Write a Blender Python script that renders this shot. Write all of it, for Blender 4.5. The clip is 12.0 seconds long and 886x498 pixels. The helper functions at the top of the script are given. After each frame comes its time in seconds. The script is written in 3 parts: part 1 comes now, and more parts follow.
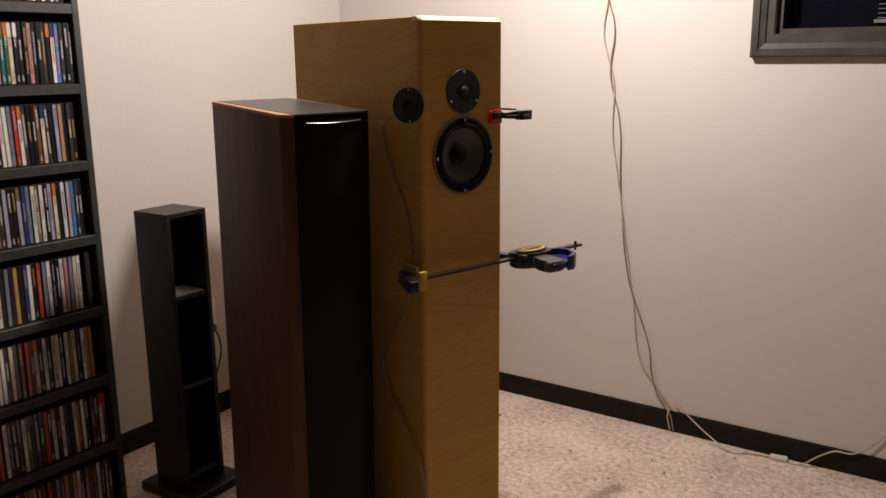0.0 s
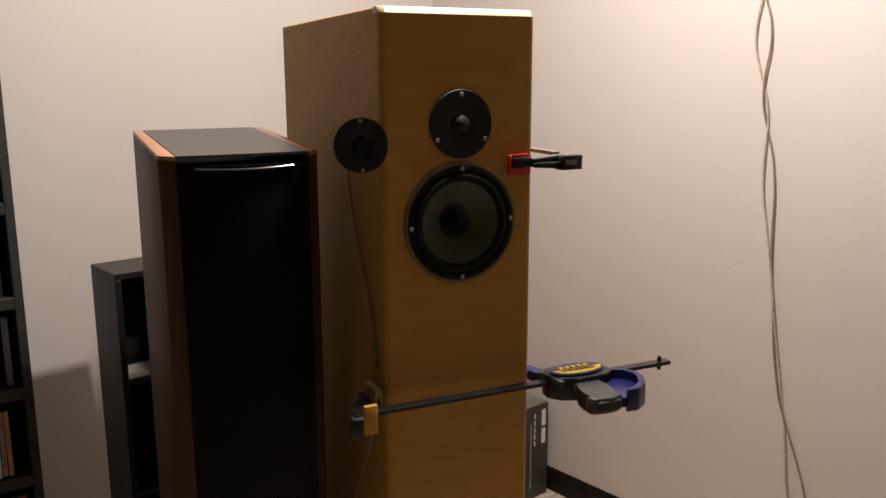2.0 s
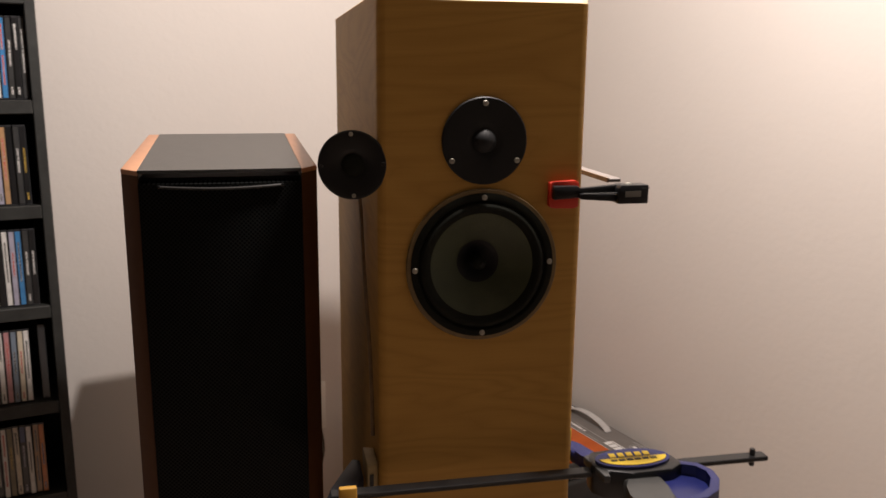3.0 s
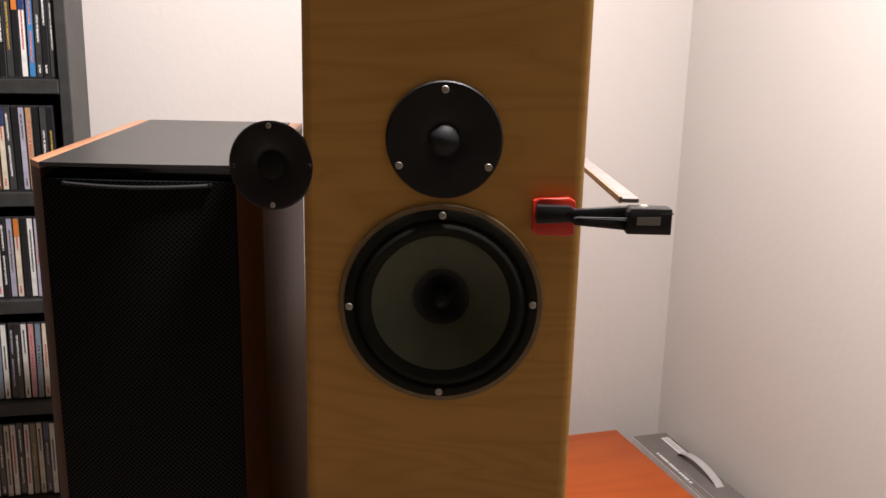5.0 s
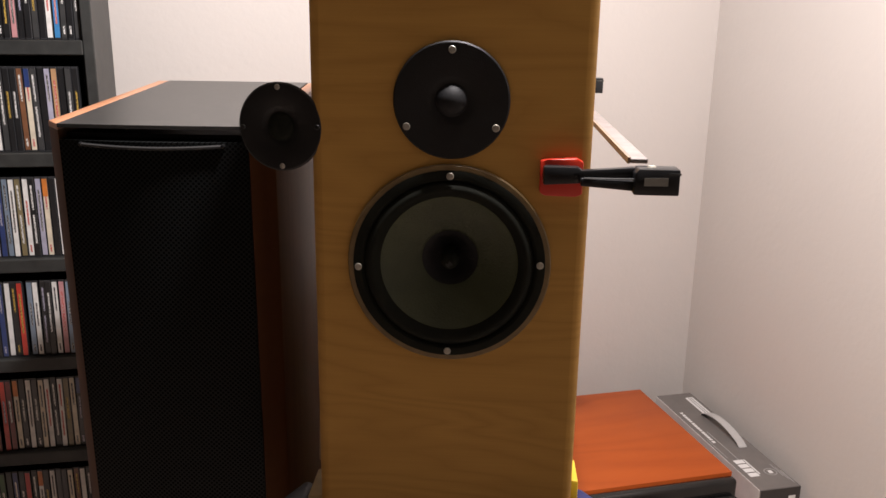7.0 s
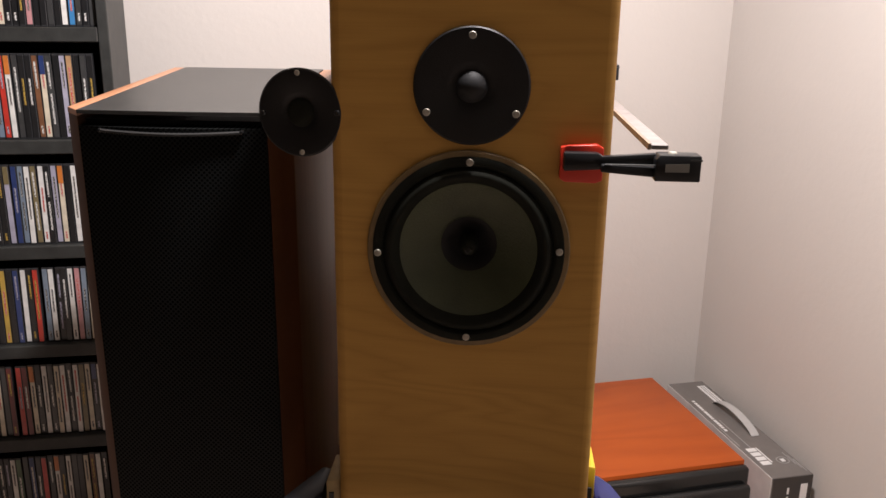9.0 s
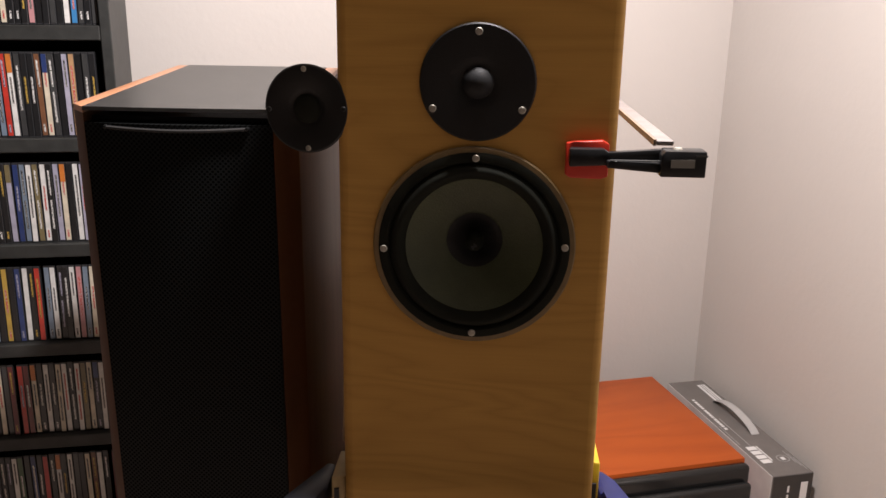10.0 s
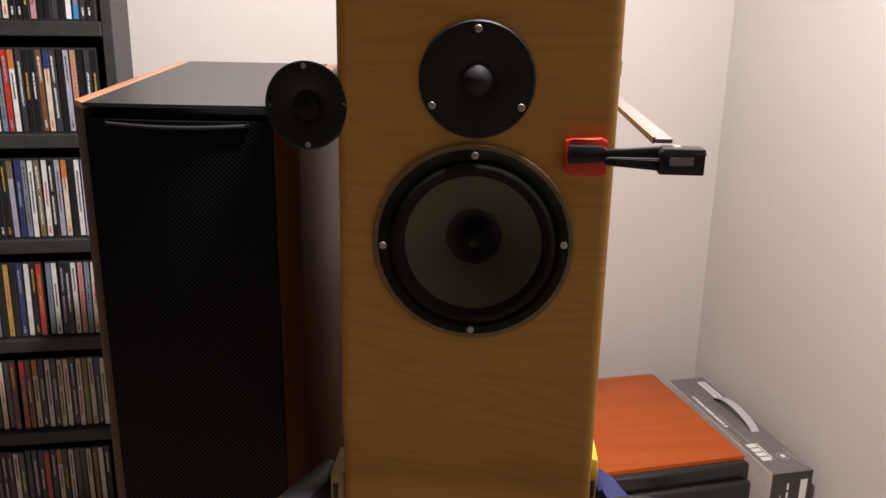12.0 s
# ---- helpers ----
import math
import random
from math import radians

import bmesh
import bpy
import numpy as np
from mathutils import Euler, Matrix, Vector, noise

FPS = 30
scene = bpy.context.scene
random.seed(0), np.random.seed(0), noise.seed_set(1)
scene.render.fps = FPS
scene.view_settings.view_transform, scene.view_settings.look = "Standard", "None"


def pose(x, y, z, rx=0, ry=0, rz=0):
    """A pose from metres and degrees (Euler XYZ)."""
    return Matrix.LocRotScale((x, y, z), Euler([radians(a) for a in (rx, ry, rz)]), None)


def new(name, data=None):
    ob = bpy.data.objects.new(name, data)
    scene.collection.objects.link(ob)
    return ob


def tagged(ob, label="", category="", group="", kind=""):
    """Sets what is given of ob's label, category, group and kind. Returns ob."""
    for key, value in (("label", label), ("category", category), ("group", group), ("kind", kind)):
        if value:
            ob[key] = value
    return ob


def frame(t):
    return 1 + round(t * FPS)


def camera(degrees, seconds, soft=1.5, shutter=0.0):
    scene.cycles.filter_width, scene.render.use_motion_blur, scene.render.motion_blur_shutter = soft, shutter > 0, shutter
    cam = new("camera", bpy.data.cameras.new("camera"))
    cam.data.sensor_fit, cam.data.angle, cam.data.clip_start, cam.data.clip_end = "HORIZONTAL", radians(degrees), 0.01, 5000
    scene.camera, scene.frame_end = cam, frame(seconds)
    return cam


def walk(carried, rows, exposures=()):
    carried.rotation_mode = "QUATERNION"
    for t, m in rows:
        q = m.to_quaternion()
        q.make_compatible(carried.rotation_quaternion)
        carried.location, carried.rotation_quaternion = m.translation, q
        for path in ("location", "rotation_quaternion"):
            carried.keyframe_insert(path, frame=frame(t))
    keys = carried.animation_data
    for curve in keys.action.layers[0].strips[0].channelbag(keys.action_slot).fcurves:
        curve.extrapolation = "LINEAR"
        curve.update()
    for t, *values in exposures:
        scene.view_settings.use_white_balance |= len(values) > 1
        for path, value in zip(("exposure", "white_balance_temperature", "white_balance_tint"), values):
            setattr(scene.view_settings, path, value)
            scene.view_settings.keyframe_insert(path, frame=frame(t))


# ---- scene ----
cam = camera(55.20, 12.0, shutter=0.3)
# seconds, x, y, z, yaw, pitch, roll
PATH = [
    (0, 0.3922, 0.2278, 1.0643, 34.36, -12.77, -0.57),
    (0.5, 0.3125, 0.4204, 1.0705, 34.43, -12.79, -0.19),
    (1, 0.2882, 0.6100, 1.0796, 35.21, -12.44, -0.93),
    (1.5, 0.3088, 0.8069, 1.0796, 43.11, -11.83, 0.04),
    (2, 0.2707, 0.9352, 1.0570, 49.21, -11.50, -0.21),
    (2.5, 0.2019, 1.0644, 1.0580, 52.10, -11.80, -0.06),
    (3, 0.1919, 1.2223, 1.0662, 61.60, -11.89, 0.51),
    (3.2, 0.1903, 1.2745, 1.0732, 65.16, -12.23, 1.08),
    (4.8, 0.0695, 1.4756, 1.0633, 73.53, -12.92, 1.40),
    (5, 0.0744, 1.4901, 1.0566, 74.23, -12.61, 1.29),
    (5.5, 0.0857, 1.5035, 1.0569, 75.32, -13.65, 1.49),
    (6, 0.0880, 1.5008, 1.0545, 75.26, -13.92, 1.45),
    (6.5, 0.0856, 1.5085, 1.0572, 76.19, -14.76, 1.18),
    (7, 0.0829, 1.5084, 1.0591, 76.53, -15.42, 0.85),
    (9, 0.0817, 1.4997, 1.0572, 77.08, -16.19, 0.80),
    (9.5, 0.0849, 1.4932, 1.0553, 76.85, -16.01, 0.83),
    (10, 0.0834, 1.4926, 1.0538, 76.90, -16.12, 0.85),
    (10.5, 0.0830, 1.4968, 1.0522, 77.09, -15.97, 0.91),
    (11, 0.0830, 1.4964, 1.0503, 77.16, -15.85, 0.97),
    (11.5, 0.0837, 1.4941, 1.0496, 77.05, -15.85, 1.06),
    (12, 0.0852, 1.4946, 1.0546, 77.04, -16.36, 0.97),
]
walk(cam, [(t, pose(x, y, z, 90 + pitch, 0, yaw) @ pose(0, 0, 0, 0, 0, roll)) for t, x, y, z, yaw, pitch, roll in PATH],
     exposures=[(0.0, 0.08, 6560, 10), (1.2, -0.10, 6560, 10), (2.0, 0.01, 6520, 10), (3.0, 0.18, 6450, 10), (4.6, 0.65, 6020, 10), (12.0, 0.64, 6020, 10)])

# ---- light ----
world = bpy.data.worlds.new("night")
scene.world = world
world.use_nodes = True
world.node_tree.nodes["Background"].inputs[0].default_value = (0.004, 0.005, 0.008, 1)
world.node_tree.nodes["Background"].inputs[1].default_value = 1.0

XW, YW, ZC = -1.565, 2.486, 2.40
# east and south walls are unseen, placed far out to weaken bounced light
X1, Y0 = 6.5, -6.5
# a bare bulb hangs low over the wooden tower
LAMPS = [(-0.525, 1.770, 1.61, 50.0, 0.03)]


def bulb(x, y, z, watts, radius):
    d = bpy.data.lights.new("bulb", "POINT")
    d.shadow_soft_size, d.energy, d.color = radius, watts, (1.0, 0.890, 0.825)
    o = new("bulb", d)
    o.location = (x, y, z)
    return o


for q in LAMPS:
    bulb(*q)

# ---- materials ----


def mat(name, color, rough=0.6, metal=0.0, noise_scale=0.0, dark=0.0, bump=0.0, bump_scale=200.0, spec=0.5, random_tint=0.0):
    m = bpy.data.materials.new(name)
    m.use_nodes = True
    nt = m.node_tree
    b = nt.nodes["Principled BSDF"]
    b.inputs["Base Color"].default_value = (*color, 1)
    b.inputs["Roughness"].default_value = rough
    b.inputs["Metallic"].default_value = metal
    b.inputs["Specular IOR Level"].default_value = spec
    tc = nt.nodes.new("ShaderNodeTexCoord")
    if noise_scale:
        n = nt.nodes.new("ShaderNodeTexNoise")
        n.inputs["Scale"].default_value = noise_scale
        n.inputs["Detail"].default_value = 6
        nt.links.new(tc.outputs["Object"], n.inputs["Vector"])
        r = nt.nodes.new("ShaderNodeValToRGB")
        r.color_ramp.elements[0].position, r.color_ramp.elements[1].position = 0.3, 0.7
        r.color_ramp.elements[0].color = (*[c * (1 - dark) for c in color], 1)
        r.color_ramp.elements[1].color = (*[min(1, c * (1 + dark * 0.5)) for c in color], 1)
        nt.links.new(n.outputs["Fac"], r.inputs["Fac"])
        nt.links.new(r.outputs["Color"], b.inputs["Base Color"])
    if bump:
        n2 = nt.nodes.new("ShaderNodeTexNoise")
        n2.inputs["Scale"].default_value = bump_scale
        n2.inputs["Detail"].default_value = 5
        nt.links.new(tc.outputs["Object"], n2.inputs["Vector"])
        bp = nt.nodes.new("ShaderNodeBump")
        bp.inputs["Strength"].default_value = bump
        bp.inputs["Distance"].default_value = 0.002
        nt.links.new(n2.outputs["Fac"], bp.inputs["Height"])
        nt.links.new(bp.outputs["Normal"], b.inputs["Normal"])
    return m


def node(nt, kind, **values):
    n = nt.nodes.new(kind)
    for key, value in values.items():
        n.inputs[key.replace("_", " ")].default_value = value
    return n


def math_node(nt, op, a, b=0.0):
    n = nt.nodes.new("ShaderNodeMath")
    n.operation = op
    for k, v in enumerate((a, b)):
        if isinstance(v, (int, float)):
            n.inputs[k].default_value = v
        else:
            nt.links.new(v, n.inputs[k])
    return n.outputs[0]


def wood(name, light, dark, rough, wave, stretch, distortion, coat=0.0, bump=0.05, rings=9.0, spec=0.5):
    """Veneer: wavy figure across the height, fine fibres along the grain."""
    m = bpy.data.materials.new(name)
    m.use_nodes = True
    nt = m.node_tree
    b = nt.nodes["Principled BSDF"]
    tc = nt.nodes.new("ShaderNodeTexCoord")
    mp = nt.nodes.new("ShaderNodeMapping")
    mp.inputs["Scale"].default_value = stretch
    mp.inputs["Rotation"].default_value = (0.0, radians(14), 0.0)
    nt.links.new(tc.outputs["Object"], mp.inputs["Vector"])
    big = node(nt, "ShaderNodeTexNoise", Scale=wave, Detail=3.0, Roughness=0.45, Distortion=distortion)
    nt.links.new(mp.outputs["Vector"], big.inputs["Vector"])
    lines = math_node(nt, "FRACT", math_node(nt, "MULTIPLY", big.outputs["Fac"], rings))
    tri = math_node(nt, "POWER", math_node(nt, "ABSOLUTE", math_node(nt, "SUBTRACT", lines, 0.5)), 0.6)
    mp2 = nt.nodes.new("ShaderNodeMapping")
    mp2.inputs["Scale"].default_value = (stretch[0] * 0.6, stretch[1] * 0.6, stretch[2] * 9)
    nt.links.new(tc.outputs["Object"], mp2.inputs["Vector"])
    fine = node(nt, "ShaderNodeTexNoise", Scale=30.0, Detail=5.0, Roughness=0.6)
    nt.links.new(mp2.outputs["Vector"], fine.inputs["Vector"])
    blot = node(nt, "ShaderNodeTexNoise", Scale=5.0, Detail=2.0)
    nt.links.new(tc.outputs["Object"], blot.inputs["Vector"])
    f = math_node(nt, "ADD", math_node(nt, "MULTIPLY", tri, 0.5), math_node(nt, "MULTIPLY", fine.outputs["Fac"], 0.45))
    f = math_node(nt, "ADD", f, math_node(nt, "MULTIPLY", blot.outputs["Fac"], 0.5))
    r = nt.nodes.new("ShaderNodeValToRGB")
    r.color_ramp.elements[0].position, r.color_ramp.elements[1].position = 0.35, 0.95
    r.color_ramp.elements[0].color, r.color_ramp.elements[1].color = (*dark, 1), (*light, 1)
    nt.links.new(f, r.inputs["Fac"])
    nt.links.new(r.outputs["Color"], b.inputs["Base Color"])
    b.inputs["Roughness"].default_value = rough
    b.inputs["Specular IOR Level"].default_value = spec
    b.inputs["Coat Weight"].default_value = coat
    b.inputs["Coat Roughness"].default_value = 0.25
    bp = nt.nodes.new("ShaderNodeBump")
    bp.inputs["Strength"].default_value = bump
    bp.inputs["Distance"].default_value = 0.001
    nt.links.new(fine.outputs["Fac"], bp.inputs["Height"])
    nt.links.new(bp.outputs["Normal"], b.inputs["Normal"])
    return m


def carpet_material():
    m = mat("carpet", (0.50, 0.41, 0.34), 0.95, bump=1.0, bump_scale=260, spec=0.1)
    nt = m.node_tree
    b = nt.nodes["Principled BSDF"]
    tc = [n for n in nt.nodes if n.type == "TEX_COORD"][0]
    tuft = node(nt, "ShaderNodeTexNoise", Scale=70.0, Detail=6.0, Roughness=0.7)
    fleck = node(nt, "ShaderNodeTexNoise", Scale=38.0, Detail=4.0, Roughness=0.65)
    broad = node(nt, "ShaderNodeTexNoise", Scale=5.0, Detail=3.0)
    for n in (tuft, fleck, broad):
        nt.links.new(tc.outputs["Object"], n.inputs["Vector"])
    r = nt.nodes.new("ShaderNodeValToRGB")
    r.color_ramp.elements[0].position, r.color_ramp.elements[1].position = 0.36, 0.58
    r.color_ramp.elements[0].color, r.color_ramp.elements[1].color = (0.40, 0.30, 0.24, 1), (0.84, 0.70, 0.60, 1)
    f = math_node(nt, "ADD", math_node(nt, "MULTIPLY", tuft.outputs["Fac"], 0.7), math_node(nt, "MULTIPLY", broad.outputs["Fac"], 0.3))
    nt.links.new(f, r.inputs["Fac"])
    spots = math_node(nt, "LESS_THAN", fleck.outputs["Fac"], 0.345)
    mix = nt.nodes.new("ShaderNodeMix")
    mix.data_type = "RGBA"
    nt.links.new(spots, mix.inputs["Factor"])
    nt.links.new(r.outputs["Color"], mix.inputs["A"])
    mix.inputs["B"].default_value = (0.10, 0.075, 0.06, 1)
    nt.links.new(mix.outputs["Result"], b.inputs["Base Color"])
    return m


def grille_material():
    """Black perforated sheet: staggered round holes about 3 mm apart."""
    m = mat("perforated_metal", (0.02, 0.02, 0.021), 0.32, spec=0.6)
    nt = m.node_tree
    b = nt.nodes["Principled BSDF"]
    tc = [n for n in nt.nodes if n.type == "TEX_COORD"][0]
    sep = nt.nodes.new("ShaderNodeSeparateXYZ")
    nt.links.new(tc.outputs["Object"], sep.inputs[0])
    k = 2 * math.pi / 0.0046
    sx = math_node(nt, "SINE", math_node(nt, "MULTIPLY", sep.outputs["X"], k))
    sz = math_node(nt, "SINE", math_node(nt, "MULTIPLY", sep.outputs["Z"], k))
    hole = math_node(nt, "GREATER_THAN", math_node(nt, "MULTIPLY", sx, sz), 0.12)
    mix = nt.nodes.new("ShaderNodeMix")
    mix.data_type = "RGBA"
    nt.links.new(hole, mix.inputs["Factor"])
    mix.inputs["A"].default_value = (0.0075, 0.0082, 0.0082, 1)
    mix.inputs["B"].default_value = (0.0035, 0.0038, 0.0038, 1)
    nt.links.new(mix.outputs["Result"], b.inputs["Base Color"])
    nt.links.new(math_node(nt, "ADD", math_node(nt, "MULTIPLY", hole, 0.6), 0.38), b.inputs["Roughness"])
    nt.links.new(math_node(nt, "SUBTRACT", 0.15, math_node(nt, "MULTIPLY", hole, 0.13)), b.inputs["Specular IOR Level"])
    return m


M_WALL = mat("wall_paint", (0.63, 0.588, 0.55), 0.7, noise_scale=2.5, dark=0.03, bump=0.25, bump_scale=70, spec=0.3)
# unseen ceiling, coloured dark so that less light bounces into the shadows
M_CEIL = mat("dim_unseen_ceiling", (0.20, 0.165, 0.13), 0.8, noise_scale=6, dark=0.2)
M_CARPET = carpet_material()
M_FRAME = mat("frame_stain", (0.055, 0.047, 0.038), 0.4, noise_scale=25, dark=0.35, bump=0.1, bump_scale=150)
M_TRIM = mat("dark_trim", (0.012, 0.009, 0.007), 0.5, noise_scale=25, dark=0.35, bump=0.1, bump_scale=150, spec=0.2)
M_BIRCH = wood("birch_veneer", (0.56, 0.320, 0.078), (0.43, 0.236, 0.055), 0.58, 2.4, (0.6, 0.6, 3.6), 0.9, rings=17.0, spec=0.2)
M_EDGE = mat("pale_edge", (0.62, 0.50, 0.30), 0.45, noise_scale=60, dark=0.15)
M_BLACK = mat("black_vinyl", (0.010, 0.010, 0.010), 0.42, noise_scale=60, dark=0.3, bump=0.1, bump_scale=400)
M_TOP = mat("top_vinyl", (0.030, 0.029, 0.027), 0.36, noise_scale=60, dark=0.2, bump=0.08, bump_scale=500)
# cheek cherry twice: sides darkened for shade, top edge paled for lamplight
M_CHERRYSHADE = wood("cherry_shaded", (0.125, 0.056, 0.027), (0.080, 0.034, 0.016), 0.5, 2.0, (4.0, 4.0, 0.35), 0.4, spec=0.25)
M_CHERRYLIT = wood("cherry_lit", (0.55, 0.27, 0.14), (0.40, 0.17, 0.08), 0.35, 2.0, (4.0, 0.6, 4.0), 0.4)
M_GRILLE = grille_material()
M_GLOSS = mat("gloss_black", (0.01, 0.01, 0.01), 0.16)
M_BAR = mat("black_enamel_bar", (0.035, 0.035, 0.035), 0.22)
M_SHELF = mat("shelf_laminate", (0.035, 0.036, 0.034), 0.48, noise_scale=35, dark=0.35, bump=0.15, bump_scale=220)
M_INKY = mat("inky_laminate", (0.010, 0.010, 0.011), 0.42, noise_scale=35, dark=0.35, bump=0.1, bump_scale=220, spec=0.5)
M_SHELFIN = mat("shelf_back", (0.012, 0.012, 0.013), 0.7, noise_scale=20, dark=0.3)
M_BADGE = mat("pale_inlay", (0.24, 0.24, 0.22), 0.4)
M_RED = wood("red_cherry", (0.46, 0.098, 0.016), (0.37, 0.072, 0.012), 0.42, 1.6, (0.8, 3.0, 3.0), 0.5, spec=0.2)
M_CARD = mat("grey_card", (0.17, 0.155, 0.145), 0.45, noise_scale=30, dark=0.1)
M_CARDDARK = mat("dark_card", (0.045, 0.040, 0.037), 0.45, noise_scale=30, dark=0.15)
M_STRAP = mat("strap_plastic", (0.50, 0.49, 0.48), 0.4, noise_scale=40, dark=0.1)
M_CARDWHITE = mat("white_card", (0.62, 0.60, 0.58), 0.5, noise_scale=40, dark=0.08)
M_PRINT = mat("white_print", (0.75, 0.74, 0.73), 0.5)
M_PRINTDIM = mat("grey_print", (0.36, 0.35, 0.34), 0.5)
M_DRIVER = mat("driver_black", (0.005, 0.005, 0.0055), 0.5, noise_scale=200, dark=0.3, bump=0.15, bump_scale=900)
M_RUBBER = mat("rubber", (0.010, 0.0110, 0.007), 0.78, noise_scale=40, dark=0.25, spec=0.2)
M_CONE = mat("woven_cone", (0.060, 0.070, 0.032), 0.5, noise_scale=25, dark=0.25, bump=0.4, bump_scale=600)
M_FLANGE = mat("flange_bronze", (0.19, 0.13, 0.055), 0.45, noise_scale=90, dark=0.2)
M_DOME = mat("dome_silk", (0.010, 0.010, 0.011), 0.62, spec=0.35, bump=0.1, bump_scale=900)
M_SCREW = mat("screw_steel", (0.46, 0.44, 0.38), 0.5, metal=0.6, noise_scale=300, dark=0.3)
M_SLOT = mat("slot_dark", (0.02, 0.02, 0.02), 0.6)
M_REDPAD = mat("red_plastic", (0.62, 0.035, 0.012), 0.4)
M_STEEL = mat("black_steel", (0.022, 0.022, 0.023), 0.3, metal=0.3, noise_scale=50, dark=0.3)
M_NAVY = mat("navy_black_plastic", (0.010, 0.011, 0.020), 0.5, noise_scale=50, dark=0.2)
M_BLUE = mat("blue_plastic", (0.014, 0.019, 0.11), 0.38, noise_scale=50, dark=0.15)
M_GREY = mat("grey_plastic", (0.055, 0.055, 0.053), 0.45, noise_scale=50, dark=0.15)
M_YELLOW = mat("yellow_plastic", (0.78, 0.55, 0.03), 0.45, noise_scale=60, dark=0.08)
# yellow pad plastic, dulled to paint in the shade on the fixed jaw
M_PADSHADE = mat("shaded_pad_yellow", (0.42, 0.32, 0.16), 0.6, noise_scale=60, dark=0.15)
M_ORANGE = mat("amber_plastic", (0.55, 0.29, 0.035), 0.5, noise_scale=60, dark=0.08)
M_PALEWOOD = mat("pale_wood", (0.22, 0.192, 0.178), 0.6, noise_scale=50, dark=0.2)
M_CORD = mat("clear_brown_cord", (0.30, 0.20, 0.11), 0.35, noise_scale=80, dark=0.3)
M_CORDTAN = mat("tan_cord", (0.28, 0.20, 0.14), 0.4, noise_scale=80, dark=0.3)
M_CORDGREY = mat("grey_cord", (0.50, 0.42, 0.33), 0.4, noise_scale=80, dark=0.3)
M_WHITE = mat("white_plastic", (0.72, 0.69, 0.64), 0.35)
M_PLUG = mat("dark_plug", (0.06, 0.048, 0.03), 0.45)
M_CASE = mat("clear_case", (0.035, 0.035, 0.037), 0.12)
M_GLASS = mat("night_glass", (0.004, 0.005, 0.009), 0.05)
M_WELL = mat("galvanised", (0.25, 0.25, 0.25), 0.45, metal=0.6, noise_scale=20, dark=0.3)

# ---- mesh helpers ----


def cube(bm, x0, x1, y0, y1, z0, z1, bevel=0.0, seg=2):
    r = bmesh.ops.create_cube(bm, size=1.0, matrix=Matrix.Translation(((x0 + x1) / 2, (y0 + y1) / 2, (z0 + z1) / 2)) @ Matrix.Diagonal((x1 - x0, y1 - y0, z1 - z0, 1)))
    if bevel:
        es = list({e for v in r["verts"] for e in v.link_edges})
        bmesh.ops.bevel(bm, geom=es, offset=bevel, segments=seg, affect="EDGES", profile=0.5)
    return r["verts"]


def part(name, bm, material, parent=None, label="", smooth=False, m=None):
    me = bpy.data.meshes.new(name)
    bmesh.ops.recalc_face_normals(bm, faces=bm.faces)
    bm.to_mesh(me)
    bm.free()
    if smooth:
        me.shade_smooth()
        me.set_sharp_from_angle(angle=radians(35))
    me.materials.append(material)
    o = new(name, me)
    if parent is not None:
        o.parent = parent
    if m is not None:
        o.matrix_local = m
    if label:
        tagged(o, label)
    return o


def slab(name, x0, x1, y0, y1, z0, z1, material, parent=None, bevel=0.0, seg=2, label="", smooth=False):
    bm = bmesh.new()
    cube(bm, x0, x1, y0, y1, z0, z1, bevel, seg)
    return part(name, bm, material, parent, label, smooth)


def empty(name, m):
    o = new(name)
    o.matrix_world = m
    return o



def revolve(bm, profile, seg=48, m=Matrix()):
    """Turn (radius, height) pairs round the local z axis."""
    rings = []
    for r, h in profile:
        if r < 1e-6:
            rings.append([bm.verts.new(m @ Vector((0, 0, h)))])
        else:
            rings.append([bm.verts.new(m @ Vector((r * math.cos(2 * math.pi * k / seg), r * math.sin(2 * math.pi * k / seg), h))) for k in range(seg)])
    for a, b in zip(rings, rings[1:]):
        for k in range(seg):
            k2 = (k + 1) % seg
            if len(a) == 1 and len(b) == 1:
                continue
            if len(a) == 1:
                bm.faces.new((a[0], b[k], b[k2]))
            elif len(b) == 1:
                bm.faces.new((a[k], b[0], a[k2]))
            else:
                bm.faces.new((a[k], b[k], b[k2], a[k2]))


def turned(name, profile, material, parent, m, seg=48, label=""):
    bm = bmesh.new()
    revolve(bm, profile, seg)
    return part(name, bm, material, parent, label, smooth=True, m=m)


def prism(bm, outline, z0, z1, m=Matrix()):
    """Extrude a flat (x, y) outline from z0 to z1."""
    lo = [bm.verts.new(m @ Vector((x, y, z0))) for x, y in outline]
    hi = [bm.verts.new(m @ Vector((x, y, z1))) for x, y in outline]
    n = len(lo)
    bm.faces.new(lo[::-1])
    bm.faces.new(hi)
    for k in range(n):
        bm.faces.new((lo[k], lo[(k + 1) % n], hi[(k + 1) % n], hi[k]))


def flat(name, outline, z0, z1, material, parent, label="", bevel=0.0, m=None):
    bm = bmesh.new()
    prism(bm, outline, z0, z1)
    if bevel:
        bmesh.ops.bevel(bm, geom=list(bm.edges), offset=bevel, segments=2, affect="EDGES", profile=0.5)
    return part(name, bm, material, parent, label, smooth=True, m=m)


